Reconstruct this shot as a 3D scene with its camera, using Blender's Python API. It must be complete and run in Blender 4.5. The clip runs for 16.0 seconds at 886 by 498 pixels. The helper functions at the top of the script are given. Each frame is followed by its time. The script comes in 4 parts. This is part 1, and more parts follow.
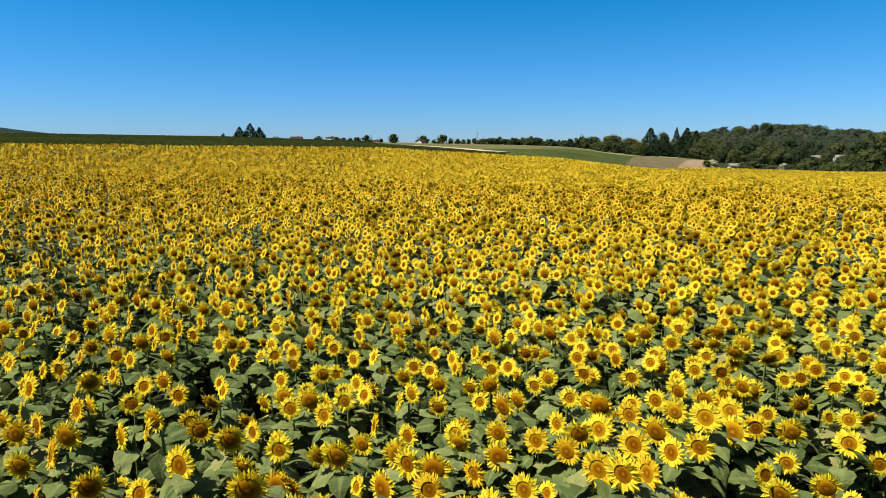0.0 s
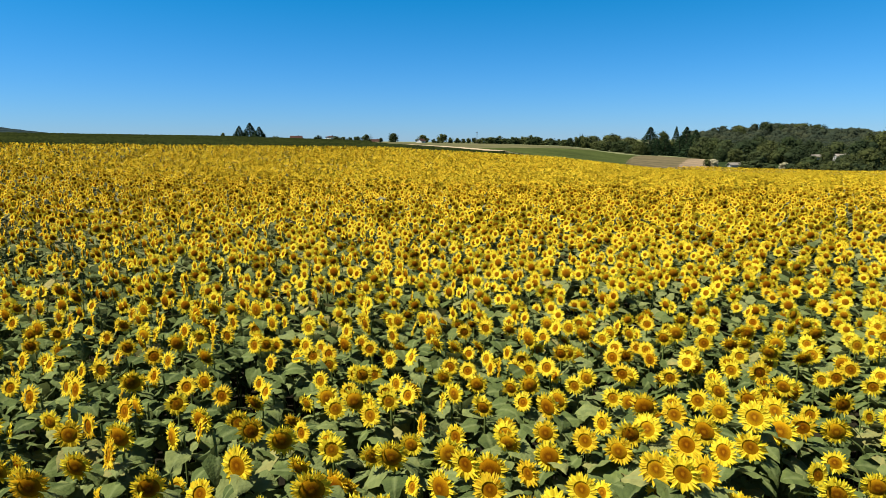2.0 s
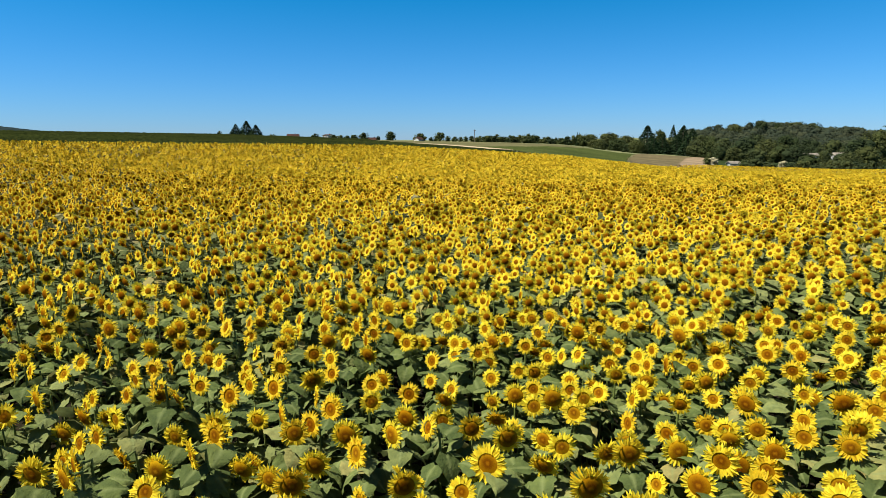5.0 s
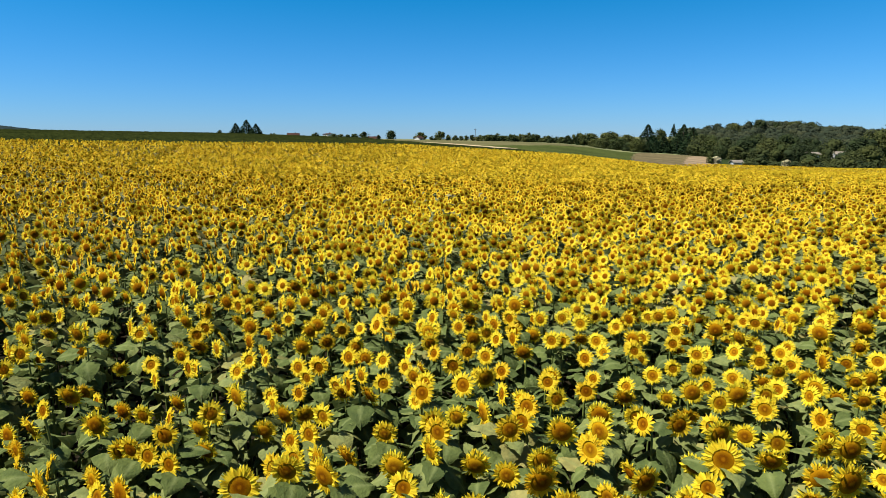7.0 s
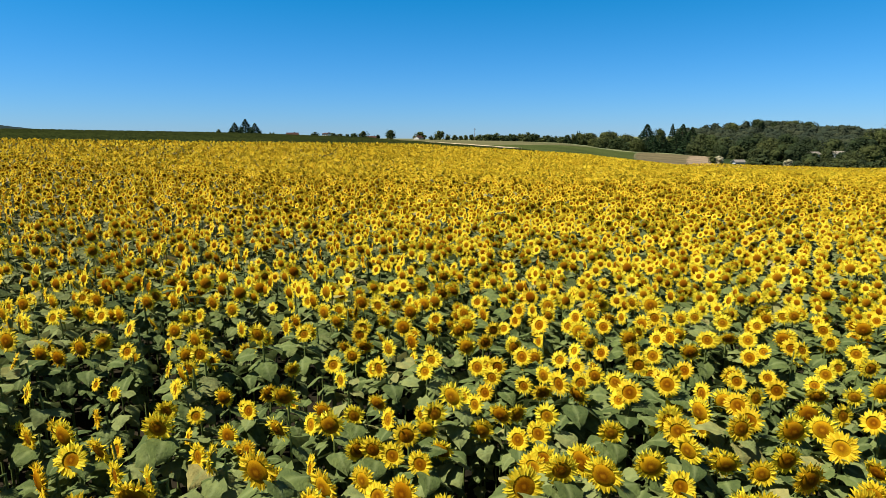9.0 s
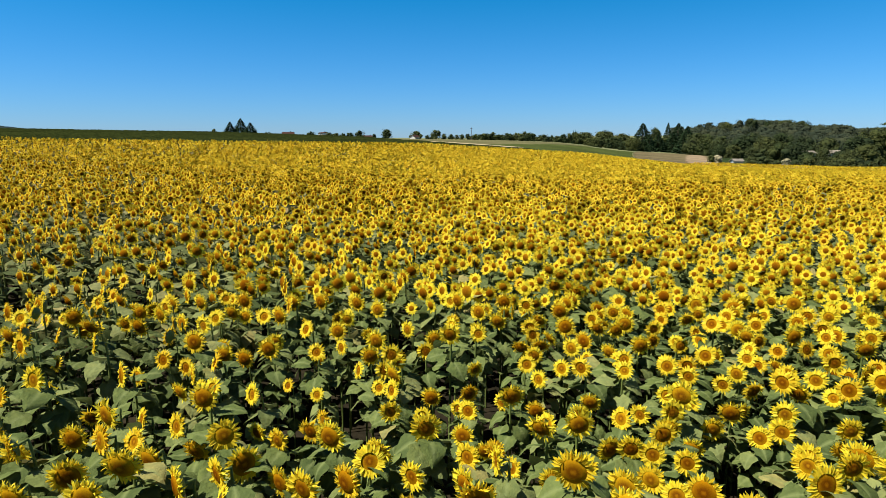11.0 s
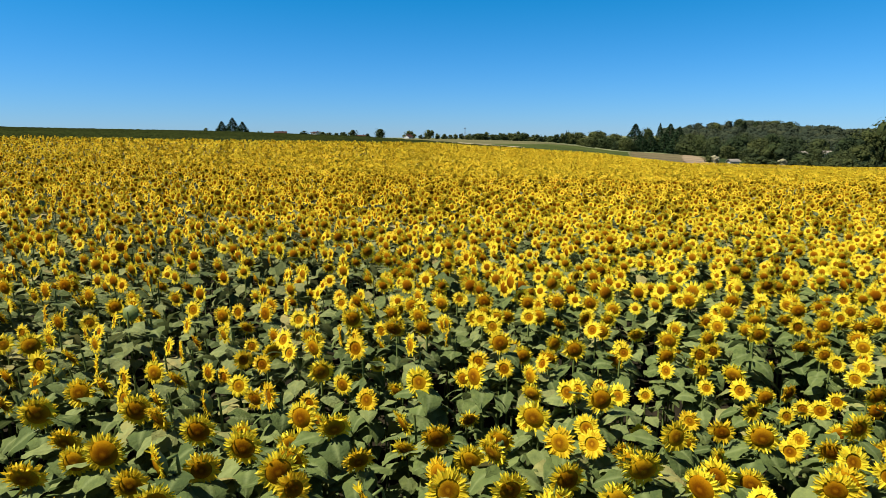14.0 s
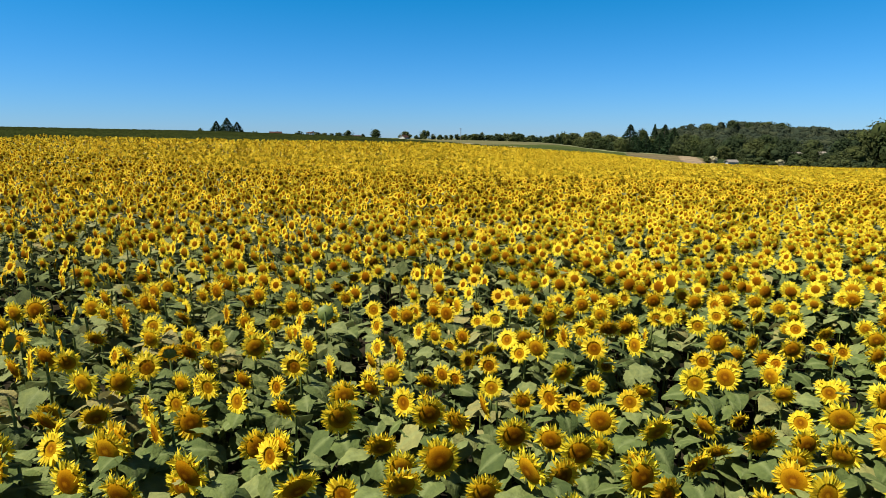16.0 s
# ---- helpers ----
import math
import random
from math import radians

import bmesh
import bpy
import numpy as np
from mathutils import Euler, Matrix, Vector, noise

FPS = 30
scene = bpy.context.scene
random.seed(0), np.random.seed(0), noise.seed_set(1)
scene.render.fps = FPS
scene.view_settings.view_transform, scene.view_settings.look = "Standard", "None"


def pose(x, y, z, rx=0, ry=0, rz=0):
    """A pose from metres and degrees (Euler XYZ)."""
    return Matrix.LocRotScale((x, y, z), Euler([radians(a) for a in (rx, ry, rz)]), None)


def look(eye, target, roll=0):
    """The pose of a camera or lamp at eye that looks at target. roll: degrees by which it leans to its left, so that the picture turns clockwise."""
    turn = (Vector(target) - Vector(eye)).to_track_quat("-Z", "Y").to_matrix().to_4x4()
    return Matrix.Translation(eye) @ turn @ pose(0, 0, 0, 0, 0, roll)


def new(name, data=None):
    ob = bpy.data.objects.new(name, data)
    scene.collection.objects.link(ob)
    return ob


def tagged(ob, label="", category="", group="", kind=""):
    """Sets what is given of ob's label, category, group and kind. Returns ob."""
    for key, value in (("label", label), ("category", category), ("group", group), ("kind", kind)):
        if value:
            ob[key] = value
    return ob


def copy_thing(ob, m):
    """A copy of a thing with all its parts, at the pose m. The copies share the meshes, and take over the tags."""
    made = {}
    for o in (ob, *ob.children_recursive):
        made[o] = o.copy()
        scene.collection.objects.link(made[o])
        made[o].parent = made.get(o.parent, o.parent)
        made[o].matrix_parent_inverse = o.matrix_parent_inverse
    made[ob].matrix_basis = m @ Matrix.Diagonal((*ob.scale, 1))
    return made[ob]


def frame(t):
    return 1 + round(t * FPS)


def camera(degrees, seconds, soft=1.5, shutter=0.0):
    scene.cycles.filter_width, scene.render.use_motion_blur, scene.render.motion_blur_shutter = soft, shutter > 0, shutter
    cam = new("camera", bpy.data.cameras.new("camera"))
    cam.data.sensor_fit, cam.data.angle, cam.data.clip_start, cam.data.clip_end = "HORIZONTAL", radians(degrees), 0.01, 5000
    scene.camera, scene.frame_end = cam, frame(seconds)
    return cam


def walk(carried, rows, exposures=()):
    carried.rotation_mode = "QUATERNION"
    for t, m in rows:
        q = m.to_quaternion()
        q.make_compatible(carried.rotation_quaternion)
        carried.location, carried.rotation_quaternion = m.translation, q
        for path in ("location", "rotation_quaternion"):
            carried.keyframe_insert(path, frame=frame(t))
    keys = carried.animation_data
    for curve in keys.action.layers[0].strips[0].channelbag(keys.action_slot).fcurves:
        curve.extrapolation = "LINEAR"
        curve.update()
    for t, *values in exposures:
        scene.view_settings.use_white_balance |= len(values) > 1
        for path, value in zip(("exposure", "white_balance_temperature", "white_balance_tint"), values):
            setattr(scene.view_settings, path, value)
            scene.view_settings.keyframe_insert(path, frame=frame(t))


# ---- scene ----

# ======== camera and its flight ========
cam = camera(73.7, 16.0, soft=0.65)
PATH = [
    (0, (-0.000, 0.000, 4.340), (-0.007, 19.676, 0.753), -0.03),
    (0.5, (-0.047, -0.002, 4.340), (-0.057, 19.673, 0.748), -0.08),
    (1, (-0.147, -0.004, 4.347), (-0.154, 19.670, 0.747), -0.08),
    (1.5, (-0.280, -0.009, 4.352), (-0.288, 19.663, 0.745), -0.08),
    (2, (-0.478, -0.015, 4.357), (-0.464, 19.656, 0.747), -0.06),
    (2.5, (-0.725, -0.008, 4.356), (-0.676, 19.662, 0.739), -0.03),
    (3, (-1.004, 0.002, 4.358), (-0.923, 19.671, 0.733), -0.03),
    (3.5, (-1.352, 0.010, 4.358), (-1.239, 19.676, 0.720), 0.01),
    (6, (-3.568, 0.028, 4.326), (-3.367, 19.686, 0.648), -0.06),
    (6.5, (-4.071, 0.033, 4.329), (-3.859, 19.688, 0.640), -0.05),
    (7, (-4.601, 0.016, 4.328), (-4.369, 19.670, 0.632), -0.01),
    (7.5, (-5.117, -0.012, 4.336), (-4.875, 19.641, 0.635), -0.03),
    (8, (-5.666, -0.007, 4.341), (-5.408, 19.645, 0.639), -0.01),
    (8.5, (-6.216, 0.003, 4.342), (-5.935, 19.655, 0.638), -0.00),
    (9, (-6.773, 0.022, 4.340), (-6.445, 19.672, 0.630), 0.01),
    (11.5, (-9.733, 0.088, 4.344), (-9.155, 19.728, 0.610), -0.02),
    (12, (-10.353, 0.101, 4.348), (-9.725, 19.739, 0.613), -0.00),
    (12.5, (-10.981, 0.126, 4.348), (-10.293, 19.762, 0.612), 0.03),
    (13, (-11.615, 0.156, 4.349), (-10.866, 19.789, 0.610), 0.05),
    (13.5, (-12.252, 0.195, 4.346), (-11.438, 19.826, 0.608), 0.08),
    (14, (-12.906, 0.246, 4.338), (-12.021, 19.873, 0.599), 0.12),
    (14.5, (-13.554, 0.308, 4.324), (-12.610, 19.933, 0.588), 0.14),
    (15, (-14.208, 0.382, 4.310), (-13.202, 20.004, 0.575), 0.16),
    (15.5, (-14.852, 0.461, 4.286), (-13.788, 20.082, 0.561), 0.18),
    (16, (-15.495, 0.544, 4.268), (-14.371, 20.163, 0.547), 0.20),
]
walk(cam, [(t, look(eye, target, roll)) for t, eye, target, roll in PATH], exposures=[(0.0, 1.13), (16.0, 1.13)])

# ======== sky and sun ========
SUN_ELEVATION = radians(58)
SUN_FROM = Vector((-0.966, -0.26, 0)).normalized()          # the side the sun stands on, in plan
world = bpy.data.worlds.new("sky")
scene.world = world
world.use_nodes = True
wn, wl = world.node_tree.nodes, world.node_tree.links
sky = wn.new("ShaderNodeTexSky")
sky.sky_type, sky.sun_disc = "NISHITA", False
sky.sun_elevation = SUN_ELEVATION
sky.sun_rotation = math.atan2(SUN_FROM.x, SUN_FROM.y)
sky.altitude, sky.air_density, sky.dust_density, sky.ozone_density = 300, 1.0, 0.05, 1.5
wn["Background"].inputs["Strength"].default_value = 0.0345
clear = wn.new("ShaderNodeMix")                            # very clear, dry summer air: a deep blue
clear.data_type, clear.blend_type = "RGBA", "MULTIPLY"
clear.inputs[0].default_value = 1.0
height = wn.new("ShaderNodeSeparateXYZ")
wl.new(wn.new("ShaderNodeTexCoord").outputs["Generated"], height.inputs[0])
tint = wn.new("ShaderNodeValToRGB")
for e, (at, col) in zip([tint.color_ramp.elements[0], tint.color_ramp.elements[1], tint.color_ramp.elements.new(0.5), tint.color_ramp.elements.new(0.7)],
                        [(0.0, (0.52, 0.91, 1.74)), (1.0, (0.75, 0.96, 1.12)), (0.22, (0.06, 1.01, 1.64)), (0.5, (0.62, 0.95, 1.25))]):
    e.position, e.color = at, (*col, 1)
wl.new(height.outputs["Z"], tint.inputs[0])
wl.new(tint.outputs[0], clear.inputs[7])
wl.new(sky.outputs[0], clear.inputs[6])
wl.new(clear.outputs[2], wn["Background"].inputs["Color"])
sun = new("sun", bpy.data.lights.new("sun", "SUN"))
sun.data.energy, sun.data.angle, sun.data.color = 5.0, radians(0.53), (1.0, 0.95, 0.86)
to_sun = SUN_FROM * math.cos(SUN_ELEVATION) + Vector((0, 0, math.sin(SUN_ELEVATION)))
sun.matrix_world = look(to_sun * 100, (0, 0, 0))


# ======== materials ========
def material(name, rough=0.7, spec=0.3):
    m = bpy.data.materials.new(name)
    m.use_nodes = True
    b = m.node_tree.nodes["Principled BSDF"]
    b.inputs["Roughness"].default_value = rough
    b.inputs["Specular IOR Level"].default_value = spec
    return m, m.node_tree.nodes, m.node_tree.links, b


def ramp(nodes, stops):
    r = nodes.new("ShaderNodeValToRGB")
    while len(r.color_ramp.elements) < len(stops):
        r.color_ramp.elements.new(0.5)
    for e, (pos, col) in zip(r.color_ramp.elements, stops):
        e.position, e.color = pos, (*col, 1)
    return r


def chance(nodes, links):
    """A number from 0 to 1 that differs from plant to plant."""
    a = nodes.new("ShaderNodeAttribute")
    a.attribute_name = "rnd"
    o = nodes.new("ShaderNodeObjectInfo")
    s = nodes.new("ShaderNodeMath")
    s.operation = "ADD"
    links.new(a.outputs["Fac"], s.inputs[0])
    links.new(o.outputs["Random"], s.inputs[1])
    f = nodes.new("ShaderNodeMath")
    f.operation = "FRACT"
    links.new(s.outputs[0], f.inputs[0])
    return f.outputs[0]


def warmed(nodes, links, colour, by):
    """The colour of a plant tissue, multiplied by a tint as the plant's warmth grows."""
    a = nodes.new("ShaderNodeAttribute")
    a.attribute_name = "warmth"
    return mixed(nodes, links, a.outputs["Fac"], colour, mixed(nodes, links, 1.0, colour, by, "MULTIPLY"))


def noise_tex(nodes, links, scale, detail=4.0, rough=0.6, coord="Object"):
    c = nodes.new("ShaderNodeTexCoord")
    n = nodes.new("ShaderNodeTexNoise")
    n.inputs["Scale"].default_value, n.inputs["Detail"].default_value, n.inputs["Roughness"].default_value = scale, detail, rough
    links.new(c.outputs[coord], n.inputs["Vector"])
    return n.outputs["Fac"]


def mixed(nodes, links, fac, a, b, kind="MIX"):
    m = nodes.new("ShaderNodeMix")
    m.data_type, m.blend_type = "RGBA", kind
    for socket, value in ((m.inputs[0], fac), (m.inputs[6], a), (m.inputs[7], b)):
        if isinstance(value, bpy.types.NodeSocket):
            links.new(value, socket)
        else:
            socket.default_value = value if isinstance(value, float) else (*value, 1)
    return m.outputs[2]


def bumped(nodes, links, bsdf, height, strength, distance):
    b = nodes.new("ShaderNodeBump")
    b.inputs["Strength"].default_value, b.inputs["Distance"].default_value = strength, distance
    links.new(height, b.inputs["Height"])
    links.new(b.outputs[0], bsdf.inputs["Normal"])


def see_through(m, nodes, links, bsdf, colour, share):
    """Thin plant tissue: part of the light passes through."""
    t = nodes.new("ShaderNodeBsdfTranslucent")
    if isinstance(colour, bpy.types.NodeSocket):
        links.new(colour, t.inputs["Color"])
    else:
        t.inputs["Color"].default_value = (*colour, 1)
    x = nodes.new("ShaderNodeMixShader")
    x.inputs[0].default_value = share
    links.new(bsdf.outputs[0], x.inputs[1])
    links.new(t.outputs[0], x.inputs[2])
    links.new(x.outputs[0], nodes["Material Output"].inputs["Surface"])


def make_petal():
    m, n, l, b = material("petal_yellow", 0.6, 0.14)
    base = ramp(n, [(0.0, (0.68, 0.455, 0.014)), (0.3, (0.755, 0.615, 0.028)), (1.0, (0.765, 0.685, 0.036))])
    l.new(chance(n, l), base.inputs[0])
    fine = noise_tex(n, l, 55, 3)
    col = warmed(n, l, mixed(n, l, fine, base.outputs[0], (0.65, 0.485, 0.02)), (1.03, 0.932, 0.95))
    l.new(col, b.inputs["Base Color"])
    see_through(m, n, l, b, mixed(n, l, 1.0, warmed(n, l, base.outputs[0], (1.04, 0.915, 0.95)), (1.06, 0.90, 0.9), "MULTIPLY"), 0.41)
    return m


def make_disc():
    m, n, l, b = material("disc_florets", 0.95, 0.0)
    a = n.new("ShaderNodeAttribute")
    a.attribute_name = "rad"
    rings = ramp(n, [(0.0, (0.30, 0.145, 0.006)), (0.12, (0.23, 0.098, 0.004)), (0.25, (0.135, 0.049, 0.003)), (0.40, (0.165, 0.068, 0.003)),
                     (0.62, (0.245, 0.125, 0.004)), (0.85, (0.33, 0.188, 0.005)), (1.0, (0.37, 0.220, 0.008))])
    uneven = n.new("ShaderNodeMath")                       # the florets open unevenly
    uneven.operation = "MULTIPLY_ADD"
    l.new(noise_tex(n, l, 42, 2), uneven.inputs[0])
    uneven.inputs[1].default_value = 0.30
    l.new(a.outputs["Fac"], uneven.inputs[2])
    shifted = n.new("ShaderNodeMath")
    shifted.operation = "SUBTRACT"
    l.new(uneven.outputs[0], shifted.inputs[0])
    shifted.inputs[1].default_value = 0.15
    l.new(shifted.outputs[0], rings.inputs[0])
    tone = ramp(n, [(0.0, (0.72, 0.58, 0.45)), (0.5, (0.88, 0.81, 0.72)), (1.0, (1.1, 1.15, 1.0))])
    l.new(chance(n, l), tone.inputs[0])
    col = mixed(n, l, 1.0, rings.outputs[0], tone.outputs[0], "MULTIPLY")
    v = n.new("ShaderNodeTexVoronoi")
    v.inputs["Scale"].default_value = 260
    c = n.new("ShaderNodeTexCoord")
    l.new(c.outputs["Object"], v.inputs["Vector"])
    spots = ramp(n, [(0.0, (1.15, 1.12, 1.05)), (0.5, (0.97, 0.97, 0.97)), (1.0, (0.7, 0.66, 0.6))])
    l.new(v.outputs["Distance"], spots.inputs[0])
    l.new(mixed(n, l, 1.0, col, spots.outputs[0], "MULTIPLY"), b.inputs["Base Color"])
    bumped(n, l, b, v.outputs["Distance"], 0.28, 0.003)
    return m


def make_leaf(name, stops, gloss=0.55, spec=0.28, patch=14, grain=32, depth=0.02, glow=0.22, warms=False):
    m, n, l, b = material(name, gloss, spec)
    base = ramp(n, stops)
    l.new(chance(n, l), base.inputs[0])
    patches = noise_tex(n, l, patch, 5)
    r = ramp(n, [(0.3, (0.68, 0.72, 0.75)), (0.7, (1.3, 1.22, 1.12))])
    l.new(patches, r.inputs[0])
    col = mixed(n, l, 1.0, base.outputs[0], r.outputs[0], "MULTIPLY")
    a = n.new("ShaderNodeAttribute")                       # paler rib along the middle
    a.attribute_name = "rad"
    rib = ramp(n, [(0.72, (0, 0, 0)), (1.0, (0.6, 0.6, 0.6))])
    l.new(a.outputs["Fac"], rib.inputs[0])
    col = mixed(n, l, rib.outputs[0], col, (0.17, 0.20, 0.075))
    # browner far leaves, painted for shaded petals and disc backs in the gaps
    if warms:
        col = warmed(n, l, col, (1.25, 0.98, 1.4))
    l.new(col, b.inputs["Base Color"])
    bumped(n, l, b, noise_tex(n, l, grain, 4), 0.55, depth)
    see_through(m, n, l, b, col, glow)
    return m


def make_plain(name, a, c, scale, rough=0.8, spec=0.2, bump=0.3, size=0.05, big=None):
    """Two-tone surface broken up at two scales."""
    m, n, l, b = material(name, rough, spec)
    r = ramp(n, [(0.35, a), (0.65, c)])
    l.new(noise_tex(n, l, scale, 6), r.inputs[0])
    col = r.outputs[0]
    if big:
        r2 = ramp(n, [(0.3, (0.72, 0.74, 0.76)), (0.7, (1.22, 1.18, 1.14))])
        l.new(noise_tex(n, l, big, 3), r2.inputs[0])
        col = mixed(n, l, 1.0, col, r2.outputs[0], "MULTIPLY")
    l.new(col, b.inputs["Base Color"])
    if bump:
        bumped(n, l, b, noise_tex(n, l, scale * 2, 4), bump, size)
    return m


PETAL, DISC = make_petal(), make_disc()
LEAF = make_leaf("sunflower_leaf", [(0.0, (0.054, 0.077, 0.025)), (0.5, (0.093, 0.123, 0.037)), (0.93, (0.150, 0.176, 0.062)), (1.0, (0.22, 0.20, 0.07))], 0.66, 0.04, depth=0.03, warms=True)
STEM = make_plain("sunflower_stem", (0.075, 0.105, 0.022), (0.12, 0.15, 0.035), 40, 0.6, 0.3, 0.2, 0.004)
BRACT = make_plain("green_bract", (0.075, 0.105, 0.018), (0.12, 0.15, 0.03), 60, 0.6, 0.3, 0.2, 0.004)
# far darker than plain soil: the shade under the leaves is in its colour
SOIL = make_plain("shaded_soil", (0.010, 0.009, 0.006), (0.022, 0.018, 0.011), 3.0, 1.0, 0.0, 0.6, 0.06, 0.05)
TREE_LEAF = make_leaf("tree_leaf", [(0.0, (0.022, 0.034, 0.015)), (0.25, (0.036, 0.052, 0.018)), (0.5, (0.066, 0.076, 0.023)), (0.75, (0.040, 0.053, 0.020)), (1.0, (0.022, 0.034, 0.015))], 0.8, 0.06, 3, glow=0.36)
# narrow greyish-blue range: the air haze over the far woods is mixed into it
HAZED_WOODS_LEAF = make_leaf("hazed_woods_leaf", [(0.0, (0.030, 0.041, 0.028)), (0.35, (0.034, 0.046, 0.028)), (0.55, (0.050, 0.058, 0.032)), (0.75, (0.038, 0.050, 0.029)), (1.0, (0.030, 0.041, 0.028))], 0.85, 0.05, 0.35, 0.7, 0.4, 0.4)
NEEDLE = make_leaf("conifer_needle", [(0.0, (0.012, 0.030, 0.014)), (1.0, (0.028, 0.048, 0.018))], 0.8, 0.08)
BARK = make_plain("bark", (0.06, 0.045, 0.03), (0.13, 0.10, 0.07), 6, 0.9, 0.1, 0.5, 0.05)


# ======== the lie of the land ========
HEAD_HEIGHT = 1.65                 # flower heads over the soil
EYE = 4.34                         # first camera height over the soil below it
ROW_TURN = radians(33.5)           # the drilled rows run this far to the right of straight ahead


def field_end(x):
    """Far end of the sunflowers, which runs slantwise across the slope."""
    return np.interp(x, [-90, -46, -10, 25, 40, 66, 130], [32, 64, 96, 110, 126, 166, 178])


def last_plants(x):
    """How far the sunflowers reach up the other side of the hollow."""
    return np.interp(x, [-90, -46, -10, 25, 40, 56, 66, 80, 90, 107, 115, 122, 135], [32, 64, 96, 110, 126, 152, 175, 183, 184, 185, 182, 180, 177])


def horizon_line(y):
    """tan of the elevation angle for a mark on the skyline scale, on which 250 is level."""
    v = (np.asarray(y, float) - 441) / 1045
    return (-0.1793 - v * 0.9838) / (0.9838 - v * 0.1793)


SIDES = (np.array([0, 400, 720, 900, 1000, 1100, 1250, 1568]) - 784) / 1045 / 1.0166
FAR = np.array([60.0, 110, 180, 300, 480, 800, 2000, 4500])
RISE = horizon_line([
    [282, 256, 246, 237.5, 244, 250, 250, 249],
    [289, 263, 251, 244.5, 246, 251, 250, 249],
    [300, 272, 260, 255.5, 254, 253.5, 253, 252.5],
    [312, 283, 270, 260, 257, 255, 254, 253],
    [318, 292, 282, 266, 261, 256, 254, 253],
    [326, 301, 291, 279, 274, 255, 250, 249],
    [336, 312, 304, 288, 283, 258, 250, 249],
    [346, 322, 314, 303, 288, 260, 250, 249]])


def ground_height(x, y):
    x, y = np.asarray(x, float), np.asarray(y, float)
    end = field_end(x)
    yc = np.clip(y, -20, np.minimum(end + 4, 108))
    xc = np.clip(x, -0.85 * (yc + 25), 0.85 * (yc + 25))
    near = (-2.837 - 0.0269 * xc - 0.00149 * yc + 2.229e-4 * xc * xc + 5.909e-4 * xc * yc - 4.623e-4 * yc * yc
            - 1.309e-5 * xc * yc * yc + 5.889e-6 * yc ** 3 + 4.052e-6 * xc * xc * yc) - HEAD_HEIGHT + EYE
    near = near + np.clip(y - 108, 0, np.maximum(end - 104, 0)) * ((near + HEAD_HEIGHT - EYE) / 108)      # falls away past the crest
    near = near - 0.7 * np.clip((x - 20) / 20, 0, 1) * np.exp(-((y - 112) / 28) ** 2)
    yf = np.maximum(y, 60)
    u = np.clip(x / yf, SIDES[0], SIDES[-1])
    column = np.interp(u, SIDES, np.arange(len(SIDES)))
    low = np.clip(column.astype(int), 0, len(SIDES) - 2)
    part_u = column - low
    step = np.interp(yf, FAR, np.arange(len(FAR)))
    base = np.clip(step.astype(int), 0, len(FAR) - 2)
    part_y = step - base
    tan = ((RISE[low, base] * (1 - part_u) + RISE[low + 1, base] * part_u) * (1 - part_y)
           + (RISE[low, base + 1] * (1 - part_u) + RISE[low + 1, base + 1] * part_u) * part_y)
    far = EYE + tan * yf
    far = far + 20.5 * np.exp(-((x - 592) / 135) ** 2 - ((y - 1100) / 200) ** 2)       # wooded hill
    far = far + 84 * np.exp(-((x + 2370) / 480) ** 2 - ((y - 2600) / 500) ** 2)     # distant ridge
    s = np.clip((y - end + 2) / 24, 0, 1)
    s = s * s * (3 - 2 * s)
    return near * (1 - s) + far * s


def part(name, data, parent, label=""):
    ob = new(name, data)
    ob.parent = parent
    return tagged(ob, label) if label else ob


def mesh_of(name, verts, faces, mats, index=None, smooth=True, extra=None):
    me = bpy.data.meshes.new(name)
    me.from_pydata([tuple(v) for v in verts], [], [tuple(f) for f in faces])
    for m in mats:
        me.materials.append(m)
    if index is not None:
        me.polygons.foreach_set("material_index", np.asarray(index, np.int32))
    if smooth:
        me.polygons.foreach_set("use_smooth", np.ones(len(me.polygons), bool))
    for key, values in (extra or {}).items():
        me.attributes.new(key, "FLOAT", "POINT").data.foreach_set("value", np.asarray(values, np.float32))
    me.update()
    return me


def sheet(name, xs, ys, mat, lift=0.0, keep=None, smooth=True):
    """A piece of land that follows the ground; keep(x, y) says which cells belong."""
    gx, gy = np.meshgrid(xs, ys)
    gz = ground_height(gx, gy) + lift
    verts = np.stack([gx.ravel(), gy.ravel(), gz.ravel()], 1)
    nx, ny = len(xs), len(ys)
    i, j = np.meshgrid(np.arange(nx - 1), np.arange(ny - 1))
    a = (j * nx + i).ravel()
    faces = np.stack([a, a + 1, a + nx + 1, a + nx], 1)
    if keep is not None:
        mid = verts[faces].mean(1)
        faces = faces[keep(mid[:, 0], mid[:, 1])]
    return new(name, mesh_of(name, verts, faces, [mat], smooth=smooth))


def spread(low, high, inner, n):
    """Steps that are close together near inner and wider far out."""
    s = np.linspace(math.asinh((low - inner) / 12), math.asinh((high - inner) / 12), n)
    return inner + 12 * np.sinh(s)


GRASS = make_plain("far_meadow", (0.09, 0.11, 0.045), (0.15, 0.15, 0.07), 0.05, 0.95, 0.1, 0.0, 0, 0.012)
ground = sheet("ground", spread(-3000, 3000, 0, 200), spread(-400, 4600, 90, 220), GRASS)
tagged(ground, "rolling farmland ground with dry grassy soil", "ground", kind="structure")

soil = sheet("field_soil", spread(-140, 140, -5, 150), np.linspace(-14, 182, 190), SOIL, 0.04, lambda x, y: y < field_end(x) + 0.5)
